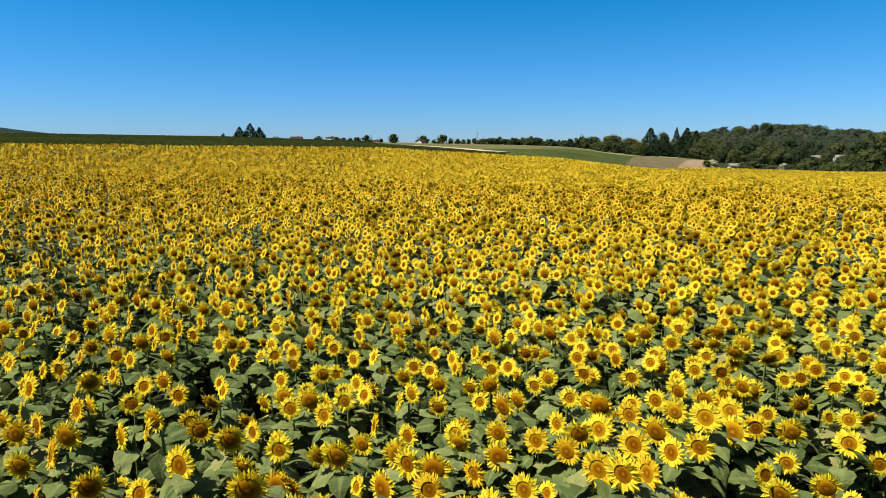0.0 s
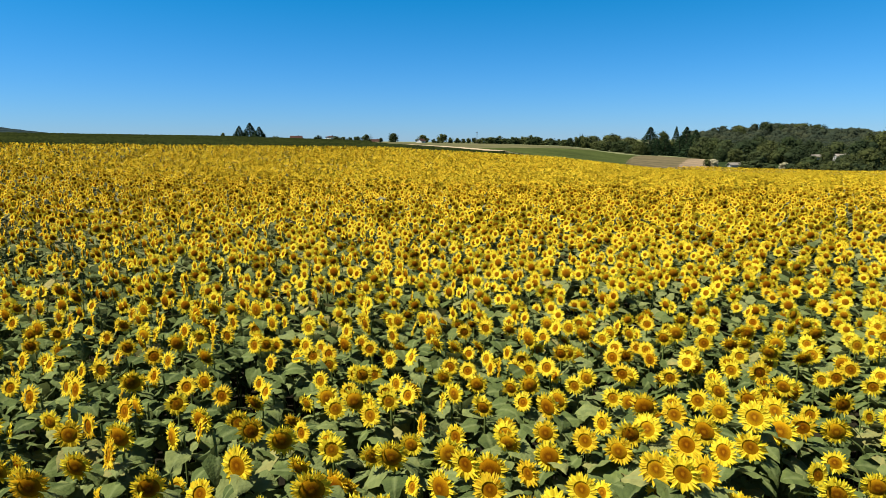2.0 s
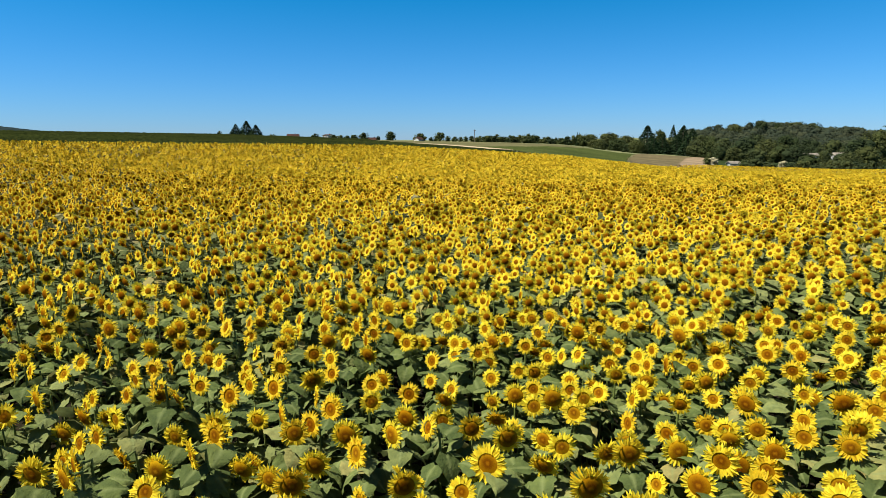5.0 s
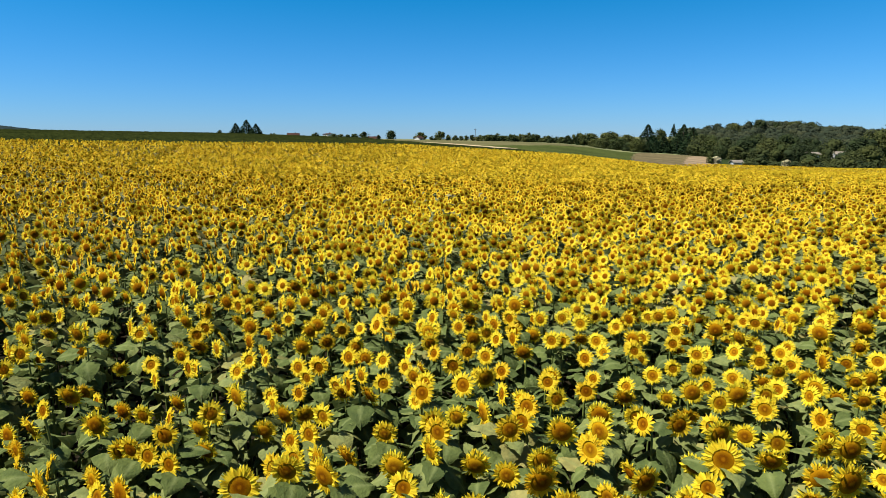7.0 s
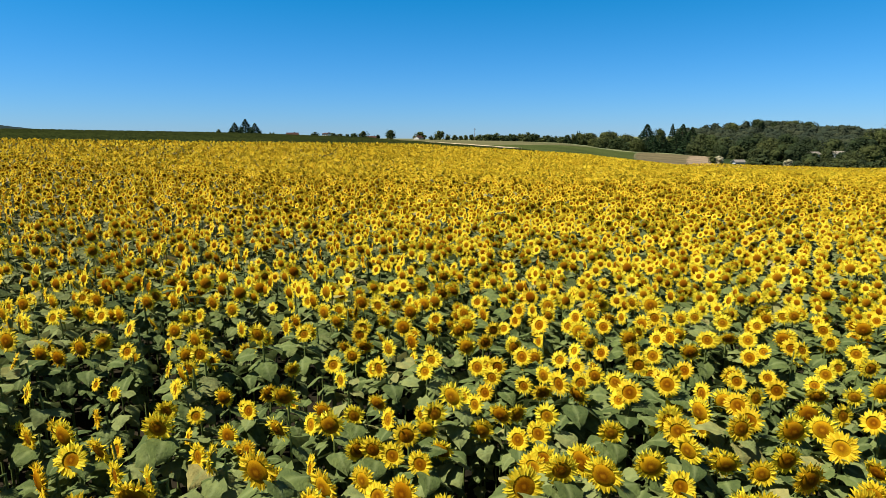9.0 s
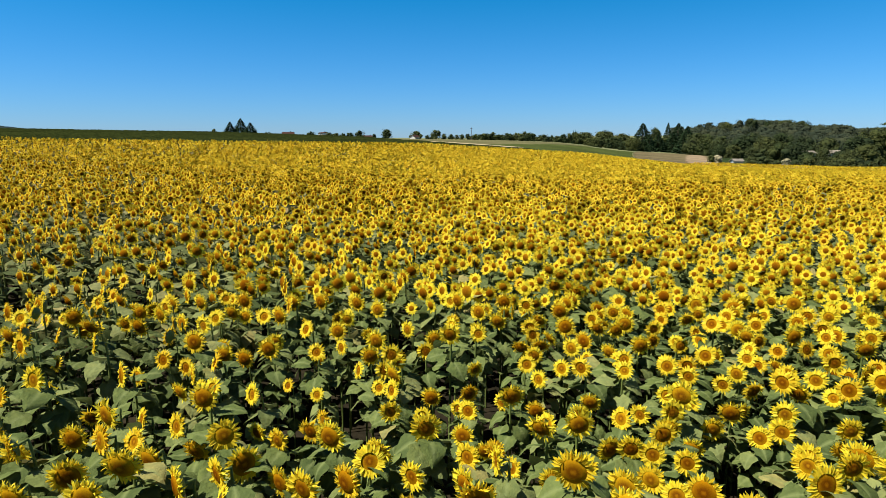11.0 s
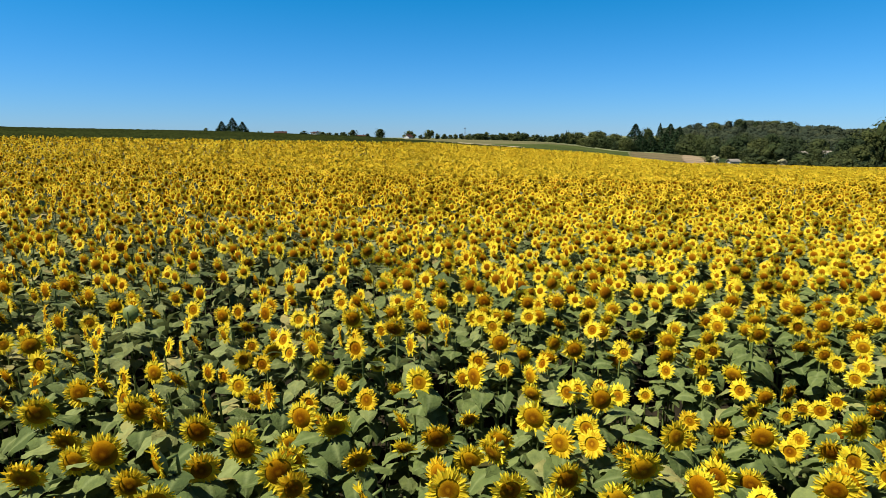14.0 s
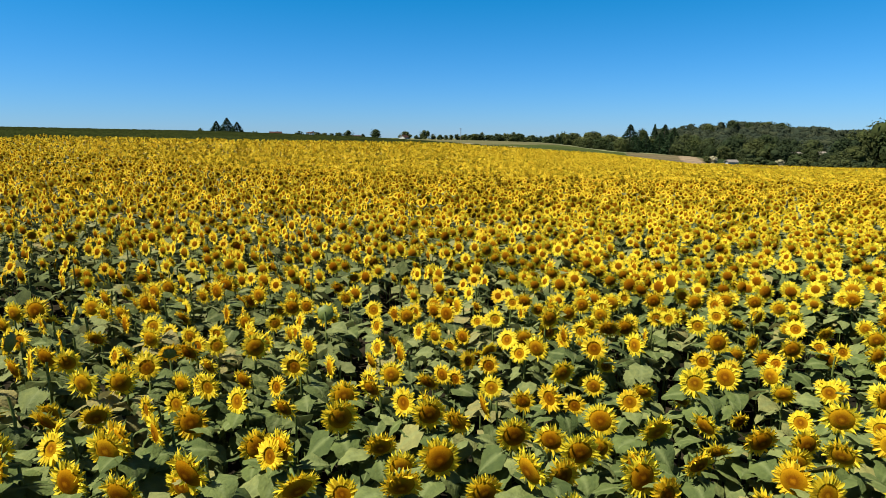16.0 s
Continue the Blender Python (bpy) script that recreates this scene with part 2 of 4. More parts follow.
tagged(soil, "bare soil under the sunflower rows, darkened for leaf shade", "soil", kind="structure")


# ======== sunflowers: shapes ========
PLANT_MATS = [PETAL, DISC, LEAF, STEM, BRACT]
P_PETAL, P_DISC, P_LEAF, P_STEM, P_BRACT = range(5)


def joined(pieces):
    """One (verts, faces, materials, rad) out of several."""
    vs, fs, ms, rs, n = [], [], [], [], 0
    for v, f, m, r in pieces:
        vs.append(v)
        fs += [tuple(i + n for i in face) for face in f]
        ms += [m] * len(f) if isinstance(m, int) else list(m)
        rs.append(r if r is not None else np.zeros(len(v)))
        n += len(v)
    return np.concatenate(vs), fs, ms, np.concatenate(rs)


def ray_petal(length, width, segs, folded, curl, twist):
    """A pointed petal along +x, its upper side to +z."""
    at = {1: [0.0], 2: [0.0, 0.5], 3: [0.0, 0.38, 0.72], 4: [0.0, 0.28, 0.55, 0.8]}[segs]
    verts, faces = [], []
    for s in at:
        w = width * (0.72 + 0.80 * s - 1.20 * s * s) * 1.15
        z = curl * length * s * s
        side = twist * s
        row = [(s * length, -w + side, z + 0.25 * w), (s * length, w + side, z + 0.25 * w)]
        if folded:
            row.insert(1, (s * length, side, z - 0.2 * w))
        verts += row
    verts.append((length, twist, curl * length))
    k = 3 if folded else 2
    for i in range(len(at) - 1):
        for c in range(k - 1):
            faces.append((i * k + c, i * k + c + 1, (i + 1) * k + c + 1, (i + 1) * k + c))
    last, tip = (len(at) - 1) * k, len(verts) - 1
    for c in range(k - 1):
        faces.append((last + c, last + c + 1, tip))
    return np.array(verts), faces


def petals(rng, R, length, count, segs, folded, layers=2, wild=1.0):
    out = []
    for layer in range(layers):
        for i in range(count):
            if rng.random() < 0.03 * wild:
                continue
            a = 2 * math.pi * (i + 0.5 * layer + rng.normal(0, 0.16)) / count
            up = radians(rng.normal(-5 + 8 * layer, 10 * wild))
            ln = length * rng.uniform(0.72, 1.18) * (1 - 0.1 * layer)
            v, f = ray_petal(ln, 0.165 * length * rng.uniform(0.75, 1.2), segs, folded, rng.normal(-0.08, 0.22 * wild), rng.normal(0, 0.012 * wild))
            m = pose(0, 0, 0.004 + 0.006 * layer, 0, 0, math.degrees(a)) @ pose(R * 0.88, 0, 0.004, 0, -math.degrees(up), 0)
            m = np.array(m @ pose(0, 0, 0, rng.normal(0, 18 * wild), 0, 0))
            out.append((v @ m[:3, :3].T + m[:3, 3], f, P_PETAL, None))
    return joined(out)


def turned(profile, sides, close_first=True, twist=0.0):
    """A surface of revolution about z from (radius, height) pairs, from the middle outwards."""
    verts, faces = [], []
    a = np.arange(sides) * 2 * math.pi / sides + twist
    start = 0
    if close_first:
        verts.append((0, 0, profile[0][1]))
        profile, start = profile[1:], 1
    for r, z in profile:
        verts += [(r * math.cos(t), r * math.sin(t), z) for t in a]
    for i in range(sides):
        j = (i + 1) % sides
        if close_first:
            faces.append((0, start + i, start + j))
        for k in range(len(profile) - 1):
            b, c = start + k * sides, start + (k + 1) * sides
            faces.append((b + i, c + i, c + j, b + j))
    return np.array(verts), faces


def disc(R, dome, sides, rings):
    shape = {5: [(0, .92), (.16, .98), (.30, .90), (.55, .84), (.82, .50), (1.0, 0.0)],
             3: [(0, .95), (.32, .9), (.75, .6), (1.0, 0.0)],
             1: [(0, .8), (1.0, 0.0)]}[rings]
    v, f = turned([(r * R, z * dome * R) for r, z in shape], sides)
    return v, f, P_DISC, np.hypot(v[:, 0], v[:, 1]) / R


def receptacle(rng, R, sides, bracts):
    """The green back of a head and its pointed bracts."""
    v, f = turned([(0, -0.42 * R), (0.22 * R, -0.42 * R), (0.75 * R, -0.26 * R), (1.03 * R, -0.02 * R)], sides)
    out = [(v, f, P_BRACT, None)]
    for i in range(bracts):
        a = 2 * math.pi * (i + rng.uniform(-0.2, 0.2)) / bracts
        w, ln, z = 0.17 * R, R * rng.uniform(0.35, 0.65), rng.uniform(-0.35, 0.1) * R
        c, s = math.cos(a), math.sin(a)
        tri = [(0.92, -w, -0.08 * R), (0.92, w, -0.08 * R), (None, 0, z)]
        pts = [((R * q if q else R + ln) * c - y * s, (R * q if q else R + ln) * s + y * c, zz) for q, y, zz in tri]
        out.append((np.array(pts), [(0, 1, 2)], P_BRACT, None))
    return joined(out)


def tube(points, radii, sides):
    points = np.array(points, float)
    verts, faces = [], []
    for i, p in enumerate(points):
        d = points[min(i + 1, len(points) - 1)] - points[max(i - 1, 0)]
        d = d / np.linalg.norm(d)
        e = np.cross(d, (0, 1, 0.01))
        e = e / np.linalg.norm(e)
        g = np.cross(d, e)
        for k in range(sides):
            t = 2 * math.pi * k / sides
            verts.append(p + radii[i] * (math.cos(t) * e + math.sin(t) * g))
    for i in range(len(points) - 1):
        for k in range(sides):
            j = (k + 1) % sides
            faces.append((i * sides + k, i * sides + j, (i + 1) * sides + j, (i + 1) * sides + k))
    return np.array(verts), faces


def leaf_blade(rng, length, segs, across, droop):
    """A heart-shaped leaf on its stalk, along +x: folded along the rib, arched, its margin toothed and waved."""
    stalk = 0.42 * length
    s_at = np.linspace(0, 1, segs + 1)
    wide = np.interp(s_at, [0, .06, .14, .26, .4, .55, .7, .85, .95, 1], [.20, .38, .49, .53, .50, .42, .30, .16, .06, .0]) * length
    lobes = np.interp(s_at, [0, .12, .3, 1], [-.17, -.09, -.02, .02]) * length
    cols = np.linspace(-1, 1, across + 1)
    ripple, fold, lean = rng.uniform(0, 6.28), rng.uniform(0.04, 0.42), rng.uniform(-0.12, 0.12)
    seed = rng.uniform(0, 50)
    verts, faces = [], []
    for i, s in enumerate(s_at):
        for c in cols:
            rough = noise.noise(Vector((s * 2.4 + seed, c * 1.3, 0.5)))
            z = 0.30 * stalk + 0.10 * length * s - droop * length * s * s + fold * abs(c) * wide[i] * (1 - 0.55 * abs(c)) + 0.12 * length * rough * (0.3 + 0.7 * abs(c))
            z += 0.045 * length * abs(c) ** 1.5 * math.sin(13 * s + ripple + 2 * c) - 0.10 * length * abs(c) ** 2 * s
            edge = 1 + (0.07 * (-1) ** i if abs(c) > 0.9 and segs > 4 and 0 < i < segs else 0)
            verts.append((stalk * 0.9 + s * length * (1 - 0.3 * droop * s) + lobes[i] * abs(c), c * wide[i] * edge * (1 - 0.15 * fold) + lean * length * s * s, z))
    k = across + 1
    for i in range(segs):
        for c in range(across):
            faces.append((i * k + c, (i + 1) * k + c, (i + 1) * k + c + 1, i * k + c + 1))
    blade = (np.array(verts), faces, P_LEAF, np.tile(1 - np.abs(cols), segs + 1))
    if segs < 5:
        return blade
    v, f = tube([(0, 0, 0), (0.5 * stalk, 0, 0.22 * stalk), (stalk * 0.95, 0, 0.29 * stalk)], [0.006, 0.005, 0.004], 3)
    return joined([blade, (v, f, P_STEM, None)])


def broad_leaf(rng, length):
    """A leaf far out: four corners, a little folded."""
    w, d = 0.42 * length, rng.uniform(0.1, 0.3) * length
    v = np.array([(0.05 * length, 0, 0.02), (0.5 * length, -w, 0.06), (length, 0, -d), (0.5 * length, w, 0.06)])
    return v, [(0, 1, 2, 3)], P_LEAF, np.zeros(4)


def moved(piece, m):
    m = np.array(m)
    v, f, k, r = piece
    return v @ m[:3, :3].T + m[:3, 3], f, k, r


def head_pose(h, nod, lean):
    """The head's place on its plant, facing +x and bent down by nod degrees."""
    return pose(0.09 + 0.05 * math.sin(radians(max(nod, 0))), lean, h, 0, 90 + nod, 0)


def stem_line(h, nod, lean, R):
    m = head_pose(h, nod, lean)
    back = m @ Vector((0, 0, -0.40 * R))
    axis = m.to_3x3() @ Vector((0, 0, 1))
    top = Vector((0.0, lean * 0.8, h - 0.02 + 0.03 * math.sin(radians(max(nod, 0)))))
    bend = back - axis * 0.07
    pts = [Vector((0, 0, -0.03)), Vector((0.012, lean * 0.2, h * 0.3)), Vector((-0.012, lean * 0.5, h * 0.65)), Vector((-0.012, lean * 0.7, h - 0.16))]
    pts += [top * 0.45 + bend * 0.35 + pts[-1] * 0.2, bend, back + axis * 0.02]
    return pts, [0.016, 0.015, 0.013, 0.012, 0.011, 0.011, 0.012]


def leaf_places(rng, count, h, top=0.86):
    out = []
    for i in range(count):
        f = (i + rng.uniform(0.1, 0.9)) / count
        size = (0.130 + 0.090 * math.sin(math.pi * min(1, 1.15 - 0.80 * f))) * rng.uniform(0.85, 1.2)
        out.append((h * (top - 0.42 + 0.42 * f ** 0.75), math.degrees(i * 2.4 + rng.uniform(-0.5, 0.5)), rng.uniform(-36, 16), size, rng.uniform(-28, 28)))
    return out


STYLES = [  # disc radius, petal length, nod, dome, sideways lean, how ragged the petals are
    (0.078, 0.063, -16, 0.16, 0.02, 0.8), (0.081, 0.060, -4, 0.28, -0.03, 0.9), (0.103, 0.056, 2, 0.36, 0.0, 1.2), (0.069, 0.065, -24, 0.12, 0.03, 0.7),
    (0.098, 0.052, 13, 0.38, -0.02, 1.4), (0.075, 0.067, -12, 0.14, 0.04, 0.8), (0.104, 0.059, -7, 0.30, 0.01, 1.1), (0.064, 0.058, -20, 0.12, -0.04, 0.7),
    (0.090, 0.052, 27, 0.38, 0.03, 1.5), (0.084, 0.060, -8, 0.26, 0.0, 1.0),
    (0.096, 0.076, -14, 0.15, 0.0, 0.6), (0.116, 0.060, -4, 0.36, 0.0, 0.9)]
STYLES += [(R * 0.96, ln * 1.05, nod + shift, dome, -lean, wild * 1.15) for (R, ln, nod, dome, lean, wild), shift in zip(STYLES, (7, 9, -6, 10, 8, 9, 10, -5, -9, 12, 4, 6))]
OLD_STYLES, FRESH_STYLES = [2, 4, 6, 8, 14, 16, 18, 20], [0, 1, 3, 5, 7, 9, 12, 13, 15, 17, 19, 21]


def dark_disc(R, dome, sides, lift):
    """The disc of a plainer head, darkest in its middle."""
    v, f = turned([(0, 0.6 * dome * R + lift), (0.5 * R, 0.75 * dome * R + lift), (R, -0.004)], sides)
    return v, f, P_DISC, np.interp(np.hypot(v[:, 0], v[:, 1]) / R, [0, 0.5, 1], [0.24, 0.36, 0.70])


def flat_disc(R, sides, lift):
    v, f = turned([(0, lift + 0.01), (R, 0.0)], sides)
    return v, f, P_DISC, np.interp(np.hypot(v[:, 0], v[:, 1]) / R, [0, 1], [0.27, 0.62])


def plain_back(R):
    v, f = turned([(0, -0.4 * R), (1.02 * R, -0.012)], 5)
    return v, f, P_BRACT, None


def petal_blades(rng, R, length, count):
    """Loose pointed petals, each bent its own way."""
    out = []
    for i in range(count):
        a = 2 * math.pi * (i + rng.normal(0, 0.22)) / count
        ln = length * rng.uniform(0.8, 1.12)
        up = rng.normal(0.02, 0.22)
        c, s = math.cos(a), math.sin(a)
        w = length * rng.uniform(0.20, 0.27)
        cu, su = math.cos(up), math.sin(up)
        tip = rng.normal(0, 0.012)
        mid = 0.46 * ln
        rows = [(R * 0.86, -0.7 * w, 0.0), (R + mid * cu, -w, mid * su + rng.normal(0, 0.006)), (R + ln * cu, tip, ln * su), (R + mid * cu, w, mid * su + rng.normal(0, 0.006)), (R * 0.86, 0.7 * w, 0.0)]
        out.append((np.array([(r * c - y * s, r * s + y * c, z) for r, y, z in rows]), [(0, 1, 3, 4), (1, 2, 3)], P_PETAL, None))
    return joined(out)


def petal_star(rng, R, length, points):
    """A ring of petals with jagged tips, for heads far out."""
    n = points * 2
    a = (np.arange(n) + rng.normal(0, 0.2, n)) * 2 * math.pi / n
    tip = np.arange(n) % 2 == 1
    r = np.where(tip, R + length * rng.uniform(0.8, 1.04, n), R + length * 0.58)
    z = np.where(tip, rng.normal(0.026, 0.030, n), 0.004)
    v = np.concatenate([[(0, 0, 0)], np.stack([r * np.cos(a), r * np.sin(a), z], 1)])
    return v, [(0, 1 + i * 2, 1 + (i * 2 + 1) % n, 1 + (i * 2 + 2) % n) for i in range(points)], P_PETAL, None


def plant_template(seed, lod):
    """A joined sunflower of plain detail, for the masses further out."""
    rng = np.random.default_rng(seed)
    R, ln, nod, dome, lean, wild = STYLES[seed % len(STYLES)]
    h = HEAD_HEIGHT + rng.normal(0, 0.03)
    if lod > 1:
        R, ln = R * 0.96, ln * 1.05
    m = head_pose(h, nod, lean)
    out = []
    if lod == 1:
        out += [moved(petals(rng, R, ln, 29, 2, False, wild=wild), m), moved(disc(R, dome, 8, 3), m), moved(receptacle(rng, R, 6, 5), m)]
        pts, rad = stem_line(h, nod, lean, R)
        v, f = tube([pts[0], pts[2], pts[3], pts[4], pts[5]], [.015, .013, .012, .011, .011], 4)
        out.append((v, f, P_STEM, None))
        for z, turn, tilt, size, roll in leaf_places(rng, 13, h, 0.92):
            out.append(moved(leaf_blade(rng, size, 4, 2, rng.uniform(0.15, 0.6)), pose(0, 0, z, 0, 0, turn) @ pose(0, 0, 0, roll, -tilt, 0)))
    elif lod == 2:
        out += [moved(petal_blades(rng, R, ln, 23), m), moved(dark_disc(R, dome, 7, 0.012), m), moved(plain_back(R), m)]
        pts, rad = stem_line(h, nod, lean, R)
        v, f = tube([pts[1], pts[3], pts[5]], [.014, .012, .011], 3)
        out.append((v, f, P_STEM, None))
        for z, turn, tilt, size, roll in leaf_places(rng, 10, h, 0.91)[1:]:
            out.append(moved(leaf_blade(rng, size * 1.1, 2, 1, rng.uniform(0.2, 0.5)), pose(0, 0, z, 0, 0, turn) @ pose(0, 0, 0, roll, -tilt, 0)))
    else:
        out += [moved(petal_star(rng, R, ln, 10 if lod == 3 else 6), m), moved(flat_disc(R * 1.22, 6 if lod == 3 else 4, 0.022), m)]
        for z, turn, tilt, size, roll in leaf_places(rng, 6 if lod == 3 else 3, h, 0.86 if lod == 3 else 0.82):
            out.append(moved(leaf_blade(rng, size * 1.35, 2, 1, 0.3) if lod == 3 else broad_leaf(rng, size * 1.9), pose(0, 0, z, 0, 0, turn) @ pose(0, 0, 0, roll, abs(tilt), 0)))
    return joined(out)


def mass(name, batches, mats):
    """Joins many placed copies of templates into one mesh. batches: (template, x, y, z, turn, scale, chance)."""
    co, loops, totals, mat, rad, rnd, warmth = [], [], [], [], [], [], []
    n = 0
    for (v, f, m, r), x, y, z, turn, scale, luck in batches:
        k = len(x)
        if not k:
            continue
        c, s = np.cos(turn)[:, None], np.sin(turn)[:, None]
        sc = scale[:, None]
        p = np.stack([(v[:, 0] * c - v[:, 1] * s) * sc + x[:, None], (v[:, 0] * s + v[:, 1] * c) * sc + y[:, None], v[:, 2] * sc + z[:, None]], 2)
        co.append(p.reshape(-1, 3))
        flat = np.concatenate([np.array(q) for q in f])
        loops.append((flat[None] + n + len(v) * np.arange(k)[:, None]).ravel())
        totals.append(np.tile([len(q) for q in f], k))
        mat.append(np.tile(m, k))
        rad.append(np.tile(r, k))
        rnd.append(np.repeat(luck, len(v)))
        warmth.append(np.repeat(np.clip((y - 8) / 24 + 0.25 * np.clip((-x - 9) / 7, 0, 1), 0, 1), len(v)))     # grows with distance up the slope, and with ripeness at the far end of the flight
        n += k * len(v)
    co, loops, totals = np.concatenate(co), np.concatenate(loops), np.concatenate(totals)
    me = bpy.data.meshes.new(name)
    me.vertices.add(len(co))
    me.vertices.foreach_set("co", co.astype(np.float32).ravel())
    me.loops.add(len(loops))
    me.loops.foreach_set("vertex_index", loops.astype(np.int32))
    me.polygons.add(len(totals))
    me.polygons.foreach_set("loop_start", np.concatenate([[0], np.cumsum(totals)[:-1]]).astype(np.int32))
    me.polygons.foreach_set("material_index", np.concatenate(mat).astype(np.int32))
    me.polygons.foreach_set("use_smooth", np.ones(len(totals), bool))
    for m in mats:
        me.materials.append(m)
    me.attributes.new("rad", "FLOAT", "POINT").data.foreach_set("value", np.concatenate(rad).astype(np.float32))
    me.attributes.new("rnd", "FLOAT", "POINT").data.foreach_set("value", np.concatenate(rnd).astype(np.float32))
    me.attributes.new("warmth", "FLOAT", "POINT").data.foreach_set("value", np.concatenate(warmth).astype(np.float32))
    me.update(calc_edges=True)
    return new(name, me)


# ======== sunflowers: where they stand ========
ROW, IN_ROW = 0.45, 0.31
FACING = math.atan2(-0.86, -0.51)          # heads look to the morning sun


def field_places():
    rng = np.random.default_rng(11)
    d = np.array([math.sin(ROW_TURN), math.cos(ROW_TURN)])
    q = np.array([d[1], -d[0]])
    k, j = np.meshgrid(np.arange(-330, 250), np.arange(-245, 745))
    k, j = k.ravel(), j.ravel()
    along = j * IN_ROW + (k % 7) * 0.11 + rng.normal(0, 0.10, len(k))
    across = k * ROW + rng.normal(0, 0.075, len(k))
    x = along * d[0] + across * q[0]
    y = along * d[1] + across * q[1]
    left = np.minimum(-17.5 - 0.69 * y, -0.78 * y - 3)
    right = 0.77 * y + 2.5
    inside = (y < last_plants(x)) & (y > -5) & (x > left) & (x < right + 3)
    inside |= (y <= 3) & (y > -9) & (x > -24) & (x < 7)
    inside &= (x > -51.5) | (y < field_end(x) - 3)
    wheel = (np.abs(across - 0.27) < 0.21) | (np.abs(across - 2.11) < 0.21)      # tractor ruts
    inside &= ~(wheel & (rng.random(len(k)) < 0.58) & (y > 14))
    failed = np.where(y > 116, np.where(y > field_end(x) - 3, 0.3, 0.75), np.where(y > 60, 0.10, 0.03))
    inside &= rng.random(len(k)) > failed
    x, y = x[inside], y[inside]
    n = len(x)
    patch = np.array([noise.noise(Vector((a * 0.35, b * 0.35, 3.1))) for a, b in zip(x, y)])
    broad = np.array([noise.noise(Vector((a * 0.16, b * 0.11, 8.3))) for a, b in zip(x, y)])
    thin = (patch + 1.3 * broad < -0.42) & (rng.random(n) < 0.32)          # weaker spots, where the leaves show
    thin |= np.random.default_rng(29).random(n) < 0.14 * np.clip((-x - 9) / 6, 0, 1) * np.clip((28 - y) / 8, 0, 1) * (y > 7.5)      # a thinner stand at the far end of the flight
    x, y, patch = x[~thin], y[~thin], patch[~thin]
    n = len(x)
    scale = np.clip(1 + 0.05 * rng.standard_normal(n) + 0.07 * patch, 0.8, 1.2)
    scale[y > 45] = 1 + (scale[y > 45] - 1) * 0.45
    scale[y > 60] *= 1.02
    turn = FACING + rng.normal(0, 0.40, n) + 0.25 * patch
    rare = rng.random(n) < 0.06
    turn[rare] += rng.normal(0, 0.8, rare.sum())
    return x, y, ground_height(x, y) + 0.04, turn, scale, rng.random(n), head_styles(rng, x, patch)


def head_styles(rng, x, patch):
    """Riper, nodding heads grow more common towards the far end of the flight."""
    ripe = rng.random(len(x)) < 0.24 + 0.34 * np.clip((-x - 3) / 10, 0, 1) + 0.25 * patch
    return np.where(ripe, rng.choice(OLD_STYLES, len(x)), rng.choice(FRESH_STYLES, len(x)))


# Flower heads of the front rows, stretch by stretch from the far end of the flight to its start: x, y and height of the head.
STRETCH_A = [
    (-18.77, 6.92, 1.88), (-18.43, 6.47, 1.85), (-18.22, 6.40, 1.96), (-17.72, 5.34, 1.98), (-17.70, 6.03, 1.91), (-17.52, 5.93, 1.99),
    (-17.51, 5.45, 1.98), (-17.31, 5.71, 2.02), (-17.29, 5.11, 1.98), (-17.15, 6.22, 1.89), (-17.15, 6.61, 2.04), (-17.05, 4.29, 1.92),
    (-17.03, 5.48, 1.99), (-16.85, 6.12, 1.86), (-16.67, 4.76, 1.94), (-16.55, 5.87, 2.11), (-16.11, 5.63, 1.95), (-16.05, 4.97, 2.07),
    (-15.94, 4.14, 1.92), (-15.87, 6.03, 1.88), (-15.75, 4.75, 1.94), (-15.59, 5.38, 2.00), (-15.57, 4.57, 1.85), (-15.33, 5.14, 2.00),
    (-15.29, 4.48, 1.97), (-15.08, 5.02, 1.98), (-15.00, 7.50, 1.71), (-14.98, 4.23, 1.85), (-14.73, 5.93, 1.86), (-14.68, 4.78, 1.98),
]
STRETCH_B = [
    (-14.63, 6.58, 1.83), (-14.24, 5.35, 2.00), (-13.92, 4.17, 1.97), (-13.92, 6.22, 1.90), (-13.76, 4.05, 1.91), (-13.61, 4.73, 2.03),
    (-13.43, 5.71, 1.79), (-13.34, 4.46, 1.89), (-12.87, 5.50, 2.06), (-12.73, 4.69, 1.93), (-12.70, 3.99, 1.90), (-12.48, 4.60, 1.77),
    (-12.32, 3.85, 1.99), (-12.21, 4.90, 1.76), (-11.90, 5.45, 1.67), (-11.43, 5.11, 1.77), (-11.34, 6.91, 1.70), (-11.14, 4.83, 1.68),
    (-11.13, 7.50, 1.66), (-10.81, 6.67, 1.42), (-10.80, 5.39, 1.54), (-10.50, 5.08, 1.62), (-10.34, 6.29, 1.50), (-10.29, 4.34, 1.66),
    (-10.25, 7.46, 1.63), (-10.17, 5.60, 1.54), (-9.97, 6.77, 1.60), (-9.71, 6.33, 1.58), (-9.60, 6.55, 1.69), (-9.47, 5.69, 1.59),
]
